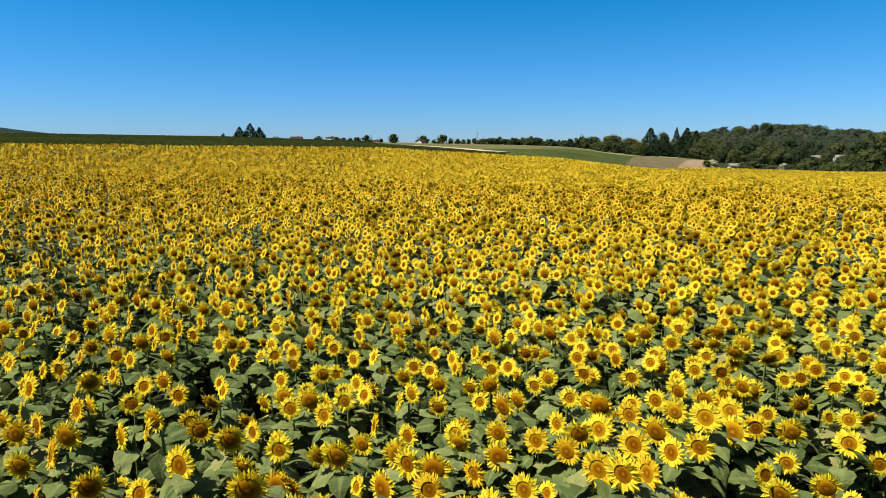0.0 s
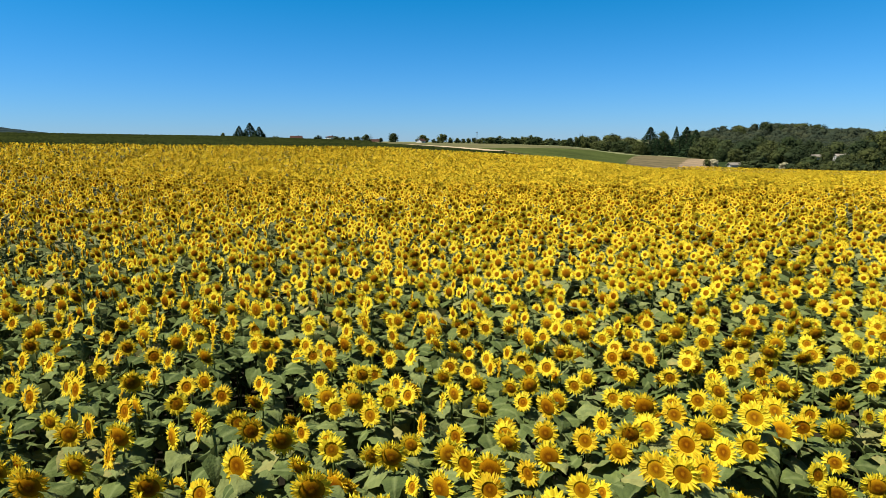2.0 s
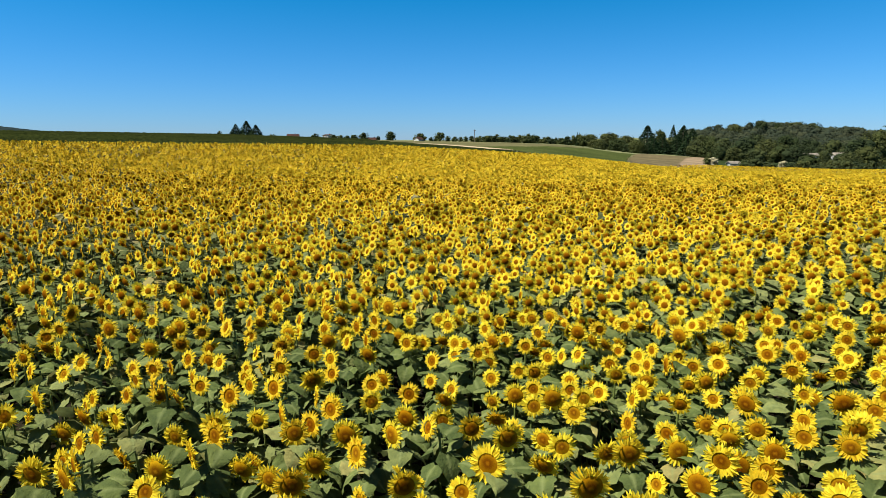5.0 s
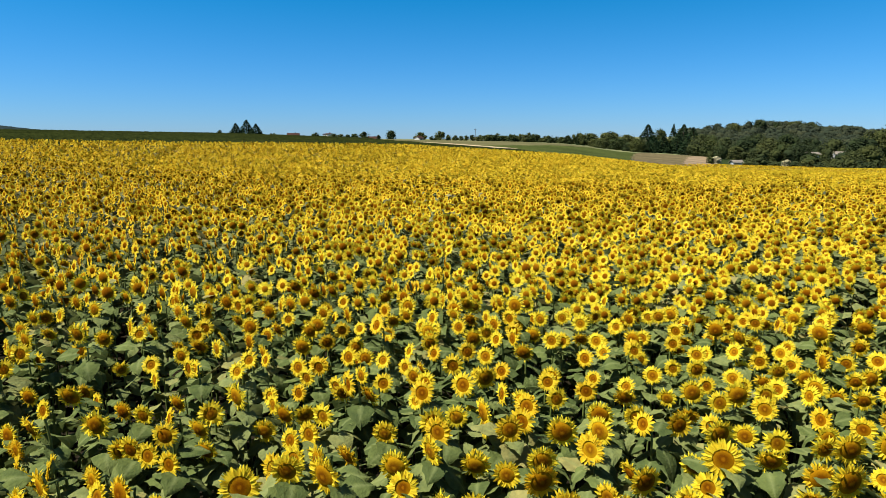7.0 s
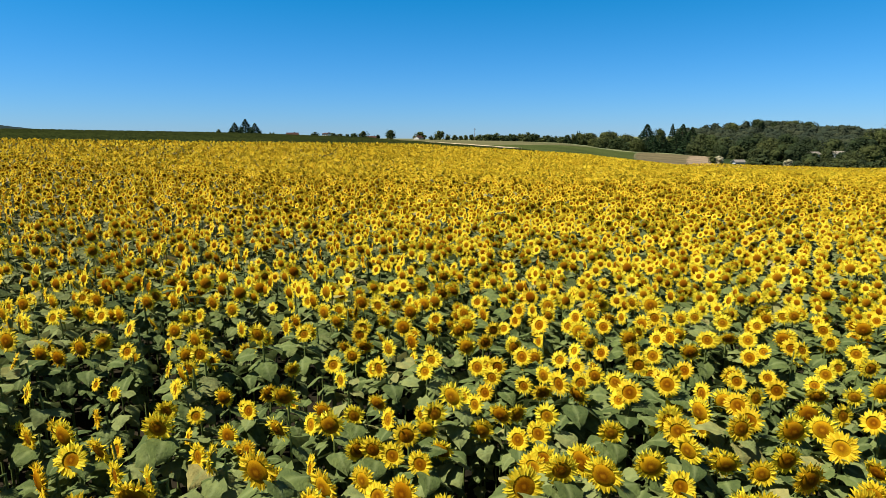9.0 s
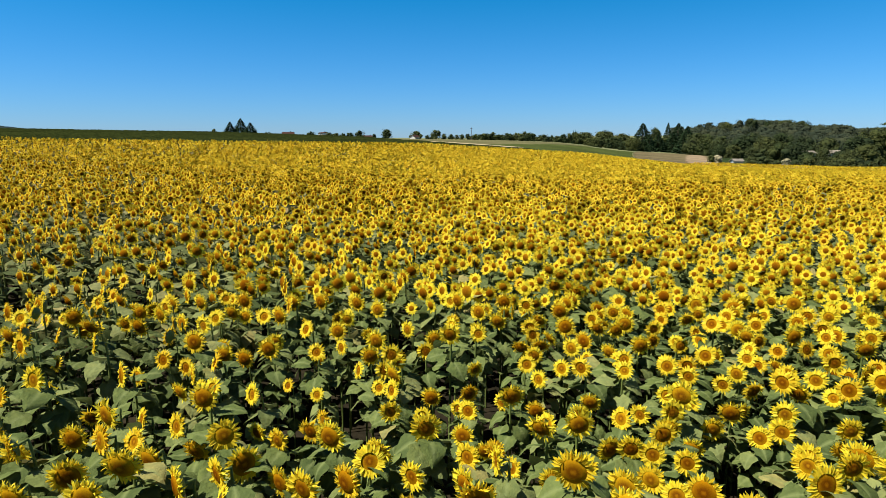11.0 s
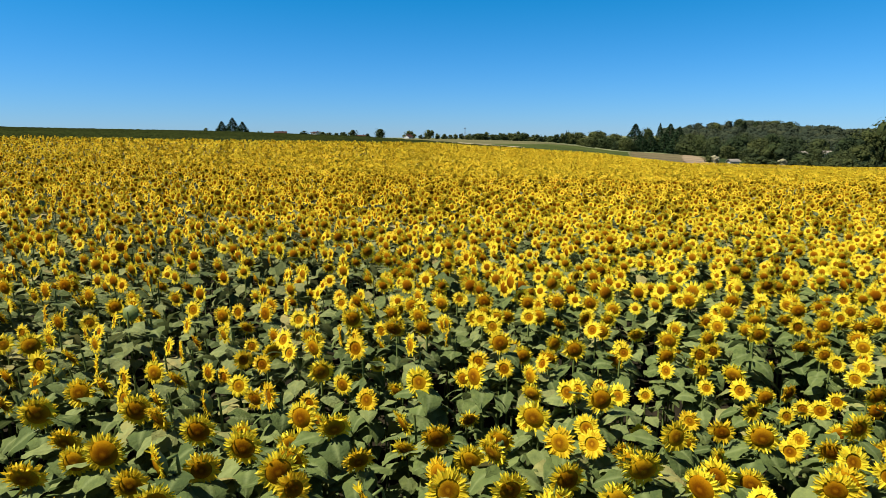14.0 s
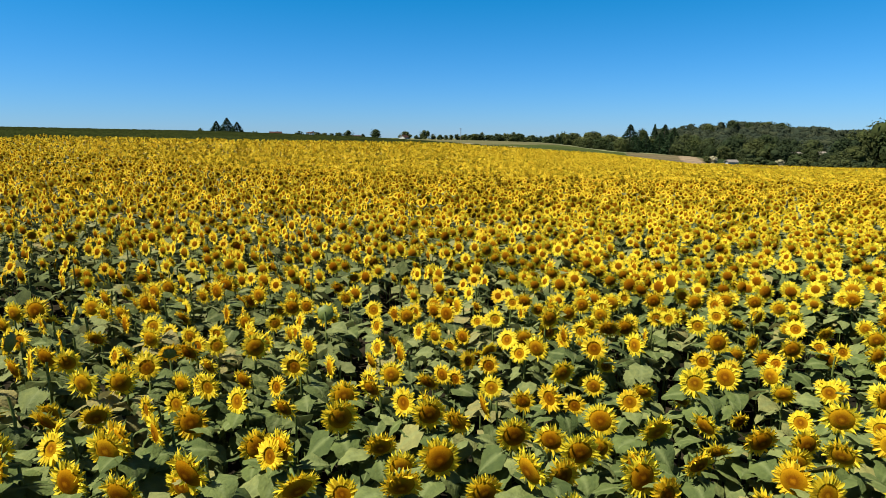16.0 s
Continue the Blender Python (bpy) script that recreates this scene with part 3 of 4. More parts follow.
STRETCH_C = [
    (-9.21, 5.42, 1.35), (-9.09, 6.15, 1.52), (-8.80, 5.39, 1.47), (-8.78, 5.92, 1.46), (-8.73, 5.81, 1.53), (-8.64, 6.40, 1.46),
    (-8.57, 5.18, 1.38), (-8.53, 7.02, 1.48), (-8.49, 5.08, 1.48), (-8.41, 4.92, 1.40), (-8.31, 6.08, 1.49), (-8.07, 4.54, 1.51),
    (-7.99, 5.39, 1.59), (-7.97, 5.95, 1.44), (-7.84, 6.45, 1.59), (-7.59, 5.64, 1.55), (-7.53, 6.78, 1.59), (-7.45, 5.00, 1.53),
    (-7.36, 5.97, 1.55), (-7.32, 4.87, 1.61), (-7.24, 5.45, 1.61), (-7.18, 4.82, 1.58), (-6.88, 4.66, 1.58), (-6.88, 5.77, 1.47),
    (-6.69, 5.00, 1.52), (-6.49, 6.21, 1.52), (-6.33, 5.87, 1.55), (-6.29, 5.43, 1.48), (-6.27, 6.72, 1.63), (-6.22, 6.41, 1.47),
]
STRETCH_D = [
    (-6.09, 4.09, 1.73), (-6.07, 6.44, 1.58), (-6.00, 5.17, 1.53), (-5.99, 4.52, 1.64), (-5.78, 5.12, 1.61), (-5.72, 6.33, 1.52),
    (-5.70, 6.95, 1.67), (-5.45, 4.16, 1.78), (-5.40, 4.85, 1.56), (-5.09, 5.19, 1.58), (-4.95, 4.54, 1.63), (-4.76, 6.29, 1.65),
    (-4.57, 4.87, 1.76), (-4.37, 6.43, 1.73), (-4.34, 5.83, 1.79), (-4.25, 4.62, 1.59), (-4.20, 5.80, 1.57), (-4.03, 6.38, 1.65),
    (-3.99, 4.50, 1.56), (-3.93, 5.05, 1.69), (-3.81, 6.48, 1.66), (-3.76, 4.28, 1.65), (-3.71, 5.58, 1.67), (-3.67, 4.72, 1.56),
    (-3.47, 7.15, 1.67), (-3.45, 5.03, 1.68), (-3.34, 5.89, 1.59), (-3.33, 4.63, 1.74), (-2.94, 5.59, 1.56), (-2.88, 4.40, 1.56),
]
STRETCH_E = [
    (-2.68, 6.71, 1.46), (-2.61, 5.59, 1.53), (-2.55, 6.08, 1.55), (-2.50, 6.26, 1.59), (-2.27, 5.20, 1.65), (-2.20, 4.53, 1.68),
    (-2.03, 5.69, 1.50), (-2.01, 6.21, 1.44), (-1.99, 6.78, 1.48), (-1.96, 5.07, 1.62), (-1.94, 7.28, 1.49), (-1.72, 4.69, 1.58),
    (-1.63, 5.82, 1.57), (-1.60, 5.30, 1.47), (-1.50, 6.28, 1.56), (-1.46, 4.07, 1.76), (-1.42, 6.74, 1.56), (-1.26, 5.67, 1.58),
    (-1.04, 5.93, 1.61), (-0.92, 4.80, 1.61), (-0.76, 5.28, 1.45), (-0.71, 5.59, 1.51), (-0.50, 4.38, 1.57), (-0.47, 6.71, 1.54),
    (-0.43, 4.98, 1.53), (-0.42, 7.29, 1.48), (-0.34, 5.40, 1.47), (-0.25, 4.43, 1.74), (-0.09, 4.58, 1.61), (-0.08, 4.19, 1.67),
]
STRETCH_F = [
    (-0.08, 5.86, 1.52), (-0.05, 6.81, 1.43), (0.14, 7.43, 1.38), (0.18, 5.71, 1.40), (0.29, 6.50, 1.46), (0.29, 4.69, 1.49),
    (0.50, 5.04, 1.47), (0.54, 5.41, 1.51), (0.63, 7.07, 1.50), (0.64, 5.80, 1.60), (0.84, 6.30, 1.44), (0.85, 5.24, 1.53),
    (1.08, 7.55, 1.49), (1.11, 6.55, 1.47), (1.14, 4.89, 1.60), (1.15, 5.71, 1.47), (1.28, 4.38, 1.73), (1.45, 4.21, 1.78),
    (1.64, 6.31, 1.38), (1.65, 4.85, 1.71), (1.66, 4.34, 1.71), (1.75, 6.79, 1.52), (1.77, 7.50, 1.50), (1.81, 6.92, 1.50),
    (1.94, 5.69, 1.56), (1.95, 6.15, 1.28), (2.02, 4.86, 1.62), (2.06, 5.27, 1.60), (2.34, 6.05, 1.55), (2.35, 4.91, 1.62),
]
STRETCH_G = [
    (2.43, 5.71, 1.58), (2.44, 5.23, 1.78), (2.67, 4.33, 1.56), (2.77, 5.86, 1.64), (2.81, 5.33, 1.57), (2.92, 5.71, 1.61),
    (3.33, 6.26, 1.58), (3.41, 4.78, 1.31), (3.54, 5.95, 1.43), (3.54, 5.57, 1.44), (3.73, 5.08, 1.58), (3.90, 6.04, 1.50),
    (4.35, 5.94, 1.38), (4.55, 7.17, 1.37), (4.71, 6.15, 1.30), (4.74, 6.67, 1.40), (4.87, 7.35, 1.38),
]
HEADS = np.array(STRETCH_A + STRETCH_B + STRETCH_C + STRETCH_D + STRETCH_E + STRETCH_F + STRETCH_G)


# Spots where the plants failed and the darkened soil and low leaves show: x, y, radius.
BARE_SPOTS = [(-21.2, 9.0, 0.75), (-21.6, 8.2, 0.6), (-7.65, 11.25, 0.6), (-9.3, 8.75, 0.6), (-10.9, 6.3, 0.45), (-8.4, 11.1, 0.4)]
# How each of those heads looks, in the same order: f fresh, m full, o ripe and broad, n nodding, d drooping, s small, y young, b tall and bright, h huge;
# and how far it turns from the common direction, a to q, i being not at all.
LOOKS = "".join([
    "fnmfnfffonooffofooffnfnohdfofo",
    "ffoofnfdfnbomnffnnosmmsofffsff",
    "fnoffonmmffofnfmfonmffffnffoff",
    "bffffffonmnffffnsommsofonnffno",
    "sfnsmbdmfofnfmsomffomfomofffoy",
    "mofmmfomfonfmfmfffoffffffmfoff",
    "mfmmofmosoymffnff",
])
TURNS = "".join([
    "hjmhjgjjminjihnkmnkhmhmmmikmkl",
    "kgnmnnjnjmmlmlfhkkniiikihgfjmm",
    "fkjiinjnigilgkhkhnjkfkjhjiglii",
    "miiiiiiihkkiikikgnkminiljkngjn",
    "hmjhmjjiimljlilmlillkdhkkkhhkk",
    "jjejjgjjjggijiifihiheiifhhehhh",
    "hhihgggjkkjkjkmjk",
])
STYLES_OF = {"f": [0, 5, 12, 17], "m": [1, 9, 13, 21], "o": [6, 18], "n": [4, 2, 16], "d": [8, 20], "s": [7, 19], "y": [3, 15], "b": [10, 22], "h": [11, 23]}


def with_front_rows():
    """The drilled plants, with the known heads of the front rows in place of those that would stand in their way."""
    x, y, z, turn, scale, luck, style = field_places()
    rng = np.random.default_rng(23)
    hx, hy = HEADS[:, 0], HEADS[:, 1]
    front = (y > 3.2) & (y < 8) & (x > -20) & (x < 6)
    gap = np.full(len(x), 9.0)
    gap[front] = np.hypot(x[front][:, None] - hx, y[front][:, None] - hy).min(1)
    keep = gap > np.where(x < -7.5, 0.30, 0.25)
    for x0, y0, r in BARE_SPOTS:
        keep &= np.hypot(x - x0, y - y0) > r
    ground = ground_height(hx, hy) + 0.04
    n = len(hx)
    stem = 0.10
    hz = np.clip((HEADS[:, 2] - ground) / HEAD_HEIGHT, 0.8, 1.22)
    hk = np.array([STYLES_OF[c][i % len(STYLES_OF[c])] for i, c in enumerate(LOOKS)])
    ht = FACING + np.array([radians(9) * (ord(c) - ord("i")) for c in TURNS]) + rng.normal(0, 0.04, n)
    both = lambda a, b: np.concatenate([a[keep], b])
    return (both(x, hx - stem * np.cos(ht)), both(y, hy - stem * np.sin(ht)), both(z, ground), both(turn, ht), both(scale, hz),
            both(luck, rng.random(n)), both(style, hk), np.concatenate([np.zeros(keep.sum(), bool), np.ones(n, bool)]))


FX, FY, FZ, FT, FS, FR, FK, KNOWN = with_front_rows()
NEAR = ((FY > 3.3) & (FY < 4.9) & (FX > -19.5) & (FX < 4.6)) | (KNOWN & (FY < 5.9))
TIERS = [(1, (FY >= 3.3) & (FY < 9.3) & ~NEAR), (2, (FY >= 9.3) & (FY < 20)), (3, ((FY >= 20) & (FY < 45)) | (FY < 3.3)), (4, FY >= 45)]
batches = []
for lod, chosen in TIERS:
    for style in range(24):
        s = chosen & (FK == style)
        batches.append((plant_template(style, lod), FX[s], FY[s], FZ[s], FT[s], FS[s], FR[s]))
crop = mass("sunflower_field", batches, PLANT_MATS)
tagged(crop, "dense field of blooming yellow sunflowers with green leaves", "sunflowers", kind="stuff")

# The nearest plants, each a thing with its parts.
LEAF_MESHES = []
for i, droop in enumerate((0.15, 0.35, 0.5, 0.62, 0.25)):
    v, f, m, r = leaf_blade(np.random.default_rng(40 + i), 0.2, 7, 4, droop)
    LEAF_MESHES.append(mesh_of("leaf", v, f, PLANT_MATS, m, extra={"rad": r}))


def sunflower(style):
    rng = np.random.default_rng(100 + style)
    R, ln, nod, dome, lean, wild = STYLES[style]
    h = HEAD_HEIGHT
    plant = new("sunflower")
    pts, rad = stem_line(h, nod, lean, R)
    v, f = tube(pts, rad, 7)
    part("stem", mesh_of("stem", v, f, [STEM]), plant)
    for i, (z, turn, tilt, size, roll) in enumerate(leaf_places(rng, 17, h, 0.935)):
        ob = part("leaf", LEAF_MESHES[i % 5], plant)
        ob.matrix_basis = pose(0, 0, z, 0, 0, turn) @ pose(0, 0, 0, roll, -tilt, 0) @ Matrix.Scale(size / 0.2, 4)
    m = head_pose(h, nod, lean)
    v, f, k, r = disc(R, dome, 18, 5)
    head = part("flower_disc", mesh_of("flower_disc", v, f, PLANT_MATS, [P_DISC] * len(f), extra={"rad": r}), plant)
    head.matrix_basis = m
    v, f, k, r = petals(rng, R, ln, 42, 3, True, wild=wild)
    part("ray_petals", mesh_of("ray_petals", v, f, [PETAL]), head)
    v, f, k, r = receptacle(rng, R, 12, 14)
    part("bract_collar", mesh_of("bract_collar", v, f, [BRACT]), head)
    return plant


LABELS = ["upright sunflower with a broad brown disc and yellow petals", "slightly nodding sunflower with brown disc among green leaves",
          "large nodding sunflower with a domed brown disc", "young sunflower with a small flat disc, facing upward",
          "heavy sunflower head hanging well down, dark disc", "bright upright sunflower with long yellow petals",
          "largest sunflower, wide domed disc and short petals", "small sunflower with a flat disc and yellow petals",
          "drooping sunflower head facing the ground", "sunflower with full yellow petals and brown disc",
          "tall bright sunflower with a wide golden disc, fully open", "huge sunflower with a very wide ochre disc and short petals"]
originals = {}
for i in np.nonzero(NEAR)[0]:
    style = int(FK[i])
    m = pose(FX[i], FY[i], FZ[i], 0, 0, math.degrees(FT[i]))
    if style not in originals:
        plant = sunflower(style)
        tagged(plant, LABELS[style % 12], "sunflower", "sunflowers in the field")
        originals[style] = plant
        plant.matrix_basis = m
        plant.scale = (FS[i],) * 3
    else:
        plant = copy_thing(originals[style], m)
        plant.scale = (FS[i],) * 3


# ======== fields beyond ========
def side(bearing):
    """Metres to the side for each metre ahead, for a bearing mark (784 is straight ahead)."""
    return (bearing - 784) / 1045 / 1.0166


CROP = make_plain("dark_green_crop", (0.006, 0.010, 0.003), (0.022, 0.027, 0.007), 0.9, 0.97, 0.0, 0.0, 0, 0.03)
STUBBLE = make_plain("pale_stubble", (0.072, 0.073, 0.034), (0.105, 0.098, 0.048), 0.25, 0.97, 0.0, 0.0, 0, 0.02)
MAIZE = make_plain("green_crop", (0.032, 0.044, 0.013), (0.054, 0.067, 0.020), 0.5, 0.97, 0.0, 0.0, 0, 0.03)
EARTH = make_plain("brown_ploughed_earth", (0.078, 0.066, 0.034), (0.120, 0.098, 0.053), 0.4, 0.97, 0.0, 0.0, 0, 0.05)
SAND = make_plain("sandy_track", (0.30, 0.235, 0.15), (0.40, 0.32, 0.21), 0.6, 0.97, 0.0, 0.0, 0, 0.05)


CLAY = make_plain("pale_bare_earth", (0.155, 0.115, 0.072), (0.215, 0.165, 0.105), 0.6, 0.97, 0.0, 0.0, 0, 0.05)


TRACK = [(15, 172.5), (11.1, 179), (3.3, 201), (-4, 219), (-12, 228), (-20, 232), (-34, 236)]


def track_x(y):
    """The line of the farm track."""
    return np.interp(y, [140, 155, 169, 179, 201, 219, 228, 236], [30, 24, 17.2, 11.1, 3.3, -4, -12, -34])


def crop_edge(y):
    """Where the dark crop ends towards the track."""
    return np.interp(y, [130, 141, 146, 150, 155, 162, 171, 187, 250, 330], [16, 12.7, 9, 4, 0, -9, -15, -20.5, -30, -42])


def ribbon(name, mat, line, width, lift):
    """A level way along a line of (x, y) points."""
    line = np.array(line, float)
    t = np.arange(len(line))
    fine = np.linspace(0, len(line) - 1, 60)
    x, y = np.interp(fine, t, line[:, 0]), np.interp(fine, t, line[:, 1])
    dx, dy = np.gradient(x), np.gradient(y)
    n = np.hypot(dx, dy)
    across = np.linspace(-0.5, 0.5, 5) * width
    gx = x[:, None] - (dy / n)[:, None] * across
    gy = y[:, None] + (dx / n)[:, None] * across
    verts = np.stack([gx.ravel(), gy.ravel(), ground_height(gx, gy).ravel() + lift], 1)
    i, j = np.meshgrid(np.arange(4), np.arange(59))
    a = (j * 5 + i).ravel()
    return new(name, mesh_of(name, verts, np.stack([a, a + 5, a + 6, a + 1], 1), [mat]))


def strip(name, mat, left, right, y0, y1, cells, rows, height, rough, seed, keep=None):
    """Land between two lines left(y) and right(y): a sheet, or a standing crop with a skirt when it has height."""
    ys = y0 + (y1 - y0) * np.linspace(0, 1, rows) ** 1.5
    t = np.linspace(0, 1, cells) ** 0.8
    gy = np.repeat(ys[:, None], cells, 1)
    l, r = left(ys)[:, None], right(ys)[:, None]
    gx = l + (r - l) * t
    rng = np.random.default_rng(seed)
    gz = ground_height(gx, gy) + height * (1 + rough * (rng.random(gx.shape) - 0.5))
    verts = np.stack([gx.ravel(), gy.ravel(), gz.ravel()], 1)
    i, j = np.meshgrid(np.arange(cells - 1), np.arange(rows - 1))
    a = (j * cells + i).ravel()
    faces = np.stack([a, a + 1, a + cells + 1, a + cells], 1)
    if keep is not None:
        mid = verts[faces].mean(1)
        faces = faces[keep(mid[:, 0], mid[:, 1])]
    faces = faces.tolist()
    if height > 0.4:
        edge = {(p, q) for f in faces for p, q in zip(f, f[1:] + f[:1])}
        rim = [e for e in sorted(edge) if (e[1], e[0]) not in edge]
        foot = sorted({p for e in rim for p in e})
        index = {p: len(verts) + i for i, p in enumerate(foot)}
        low = verts[foot].copy()
        low[:, 2] = ground_height(low[:, 0], low[:, 1]) - 0.05
        verts = np.concatenate([verts, low])
        faces += [(q, p, index[p], index[q]) for p, q in rim]
    return new(name, mesh_of(name, verts, faces, [mat], smooth=False))


crop_field = strip("green_crop_field", CROP, lambda y: -1.25 * y + 8, crop_edge, 36, 330, 210, 140, 0.7, 0.6, 5,
                   lambda x, y: y > field_end(x) + np.where(x < -51.5, 7.0, 2.5))
tagged(crop_field, "dark green leafy crop field on the rise", "crop field", kind="stuff")
track = ribbon("farm_track", SAND, TRACK, 10.5, 0.22)
tagged(track, "pale sandy farm track between two fields", "track", kind="structure")
margin = sheet("grass_margin", np.arange(-84, -50, 1.0), np.linspace(30, 72, 60), STUBBLE, 0.08,
               lambda x, y: (x < -51.5) & (y > field_end(x) - 3.5) & (y < field_end(x) + 7))
tagged(margin, "pale dry grass margin at the end of the sunflowers", "grass", kind="structure")
stubble = strip("stubble_field", STUBBLE, lambda y: np.where(y < 221, track_x(y) + 5.0, np.interp(y, [221, 236], [0, -42])), lambda y: side(1056) * y + 0 * y, 116, 480, 60, 90, 0.08, 0.2, 9, lambda x, y: y > field_end(x) + 2)
tagged(stubble, "pale dry stubble field", "field", kind="structure")
maize = strip("maize_field", MAIZE, lambda y: np.maximum(np.where(y < 221, track_x(y) + 6, -5), side(880) * y - 30 + 0.1 * y), lambda y: side(np.interp(y, [116, 200, 400, 480], [1106, 1108, 1131, 1045])) * y, 116, 470, 90, 110, 0.15, 0.6, 6,
              lambda x, y: (y > field_end(x) + 2) & (y < np.interp(x / y, [0.062, 0.109, 0.203, 0.245, 0.327], [215, 250, 325, 440, 420])))
tagged(maize, "olive green strip of young maize", "crop field", kind="stuff")
earth = sheet("ploughed_field", np.arange(26, 180, 2.0), np.linspace(118, 430, 110), EARTH, 0.34,
              lambda x, y: (x > side(np.interp(y, [116, 200, 400, 430], [1108, 1110, 1133, 1136])) * y) & (x < side(1262) * y) & (y > field_end(x) + 2))
tagged(earth, "bare brown ploughed field", "field", kind="structure")
sandy = sheet("sandy_patch", np.arange(60, 190, 1.0), np.linspace(185, 400, 180), CLAY, 0.52,
              lambda x, y: (x < side(1252) * y) & (x > side(1202 + (y - 203) * 0.17) * y) & (y < 395) & (y > field_end(x) + 2))
tagged(sandy, "pale sandy bare patch at the field corner", "sand", kind="structure")


# ======== trees ========
def leaf_cards(rng, centres, radii, count, size, flat=0.75):
    """Small leaf sprays scattered through overlapping clumps, denser at their skins."""
    pick = rng.integers(0, len(centres), count)
    d = rng.standard_normal((count, 3))
    d /= np.linalg.norm(d, axis=1)[:, None]
    p = centres[pick] + d * (radii[pick] * rng.uniform(0.84, 1.02, count))[:, None] * (1, 1, flat)
    whole = p - (0, 0, 0.32)
    out = 0.55 * d + 0.6 * whole / np.linalg.norm(whole, axis=1)[:, None] + rng.normal(0, 0.20, (count, 3))
    out /= np.linalg.norm(out, axis=1)[:, None]
    a = np.cross(out, rng.standard_normal((count, 3)))
    a /= np.linalg.norm(a, axis=1)[:, None]
    b = np.cross(out, a)
    b /= np.linalg.norm(b, axis=1)[:, None]
    s = (size * rng.uniform(0.6, 1.3, count))[:, None]
    v = np.stack([p - a * s, p - b * s * 0.6, p + a * s, p + b * s * 0.6], 1).reshape(-1, 3)
    f = np.arange(count * 4).reshape(-1, 4)
    return v, f


ball = bmesh.new()
bmesh.ops.create_icosphere(ball, subdivisions=2, radius=1.0)
BALL = np.array([v.co for v in ball.verts])
BALL_FACES = [[v.index for v in f.verts] for f in ball.faces]
ball.free()


def leaf_clumps(rng, centres, radii, flat=0.85):
    """Uneven leafy masses that fill a crown from inside."""
    vs, fs = [], []
    for i, (c, r) in enumerate(zip(centres, radii)):
        seed = Vector((rng.uniform(0, 90), 0, 0))
        grow = np.array([1 + 0.42 * noise.noise(Vector(p) * 1.9 + seed) for p in BALL])
        vs.append(c + BALL * grow[:, None] * r * (1, 1, flat))
        fs += [tuple(k + i * len(BALL) for k in f) for f in BALL_FACES]
    return np.concatenate(vs), fs


def crown_of(rng, centres, radii, solid, count, size, flat=1.15):
    """Clumps with loose sprays of leaves round them."""
    v, f = leaf_clumps(rng, centres[:solid], radii[:solid] * 0.73, flat)
    w, g = leaf_cards(rng, centres, radii, count, size, flat)
    return np.concatenate([v, w]), f + [tuple(k + len(v) for k in q) for q in g.tolist()]


def broadleaf(seed, count, size=0.040, solid=22):
    """A round-headed tree, one metre high, as trunk and crown."""
    rng = np.random.default_rng(seed)
    ends = []
    for i in range(22):
        a = i * 2.4 + rng.uniform(-0.4, 0.4)
        r, z = rng.uniform(0.05, 0.32), rng.uniform(0.18, 0.86)
        r *= 1 - max(0, z - 0.7) * 1.8
        ends.append((r * math.cos(a), r * math.sin(a), z))
    pieces = [tube([(0, 0, -0.03), (0.01, 0, 0.25), (0, 0.01, 0.6)], [0.035, 0.026, 0.012], 6)]
    for e in ends[:6]:
        pieces.append(tube([(0, 0, 0.2), (e[0] * 0.5, e[1] * 0.5, 0.28 + e[2] * 0.25), e], [0.014, 0.010, 0.004], 4))
    v, f, m, r = joined([(p, q, 0, None) for p, q in pieces])
    trunk = mesh_of("trunk", v, f, [BARK])
    centres = []
    for i in rng.permutation(34):
        z = 0.12 + 0.72 * ((i + rng.random()) / 34)
        wide = 0.33 * math.sqrt(max(0.05, 1 - ((z - 0.42) / 0.50) ** 2)) * rng.uniform(0.55, 1.1)
        a = i * 2.4 + rng.uniform(-0.5, 0.5)
        centres.append((wide * math.cos(a), wide * math.sin(a), z))
    centres = np.array([(0, 0, 0.3), (0, 0, 0.55), (0.02, 0, 0.84)] + centres)
    radii = rng.uniform(0.14, 0.22, len(centres))
    v, f = crown_of(rng, centres, radii, solid, count, size)
    v[:, 2] = (v[:, 2] - 0.02) / (v[:, 2].max() - 0.02)
    return trunk, mesh_of("crown", v, f, [TREE_LEAF], extra={"rnd": np.concatenate([np.repeat(rng.random(solid) * 0.2, len(BALL)), np.repeat(rng.random(count) * 0.25, 4)])})


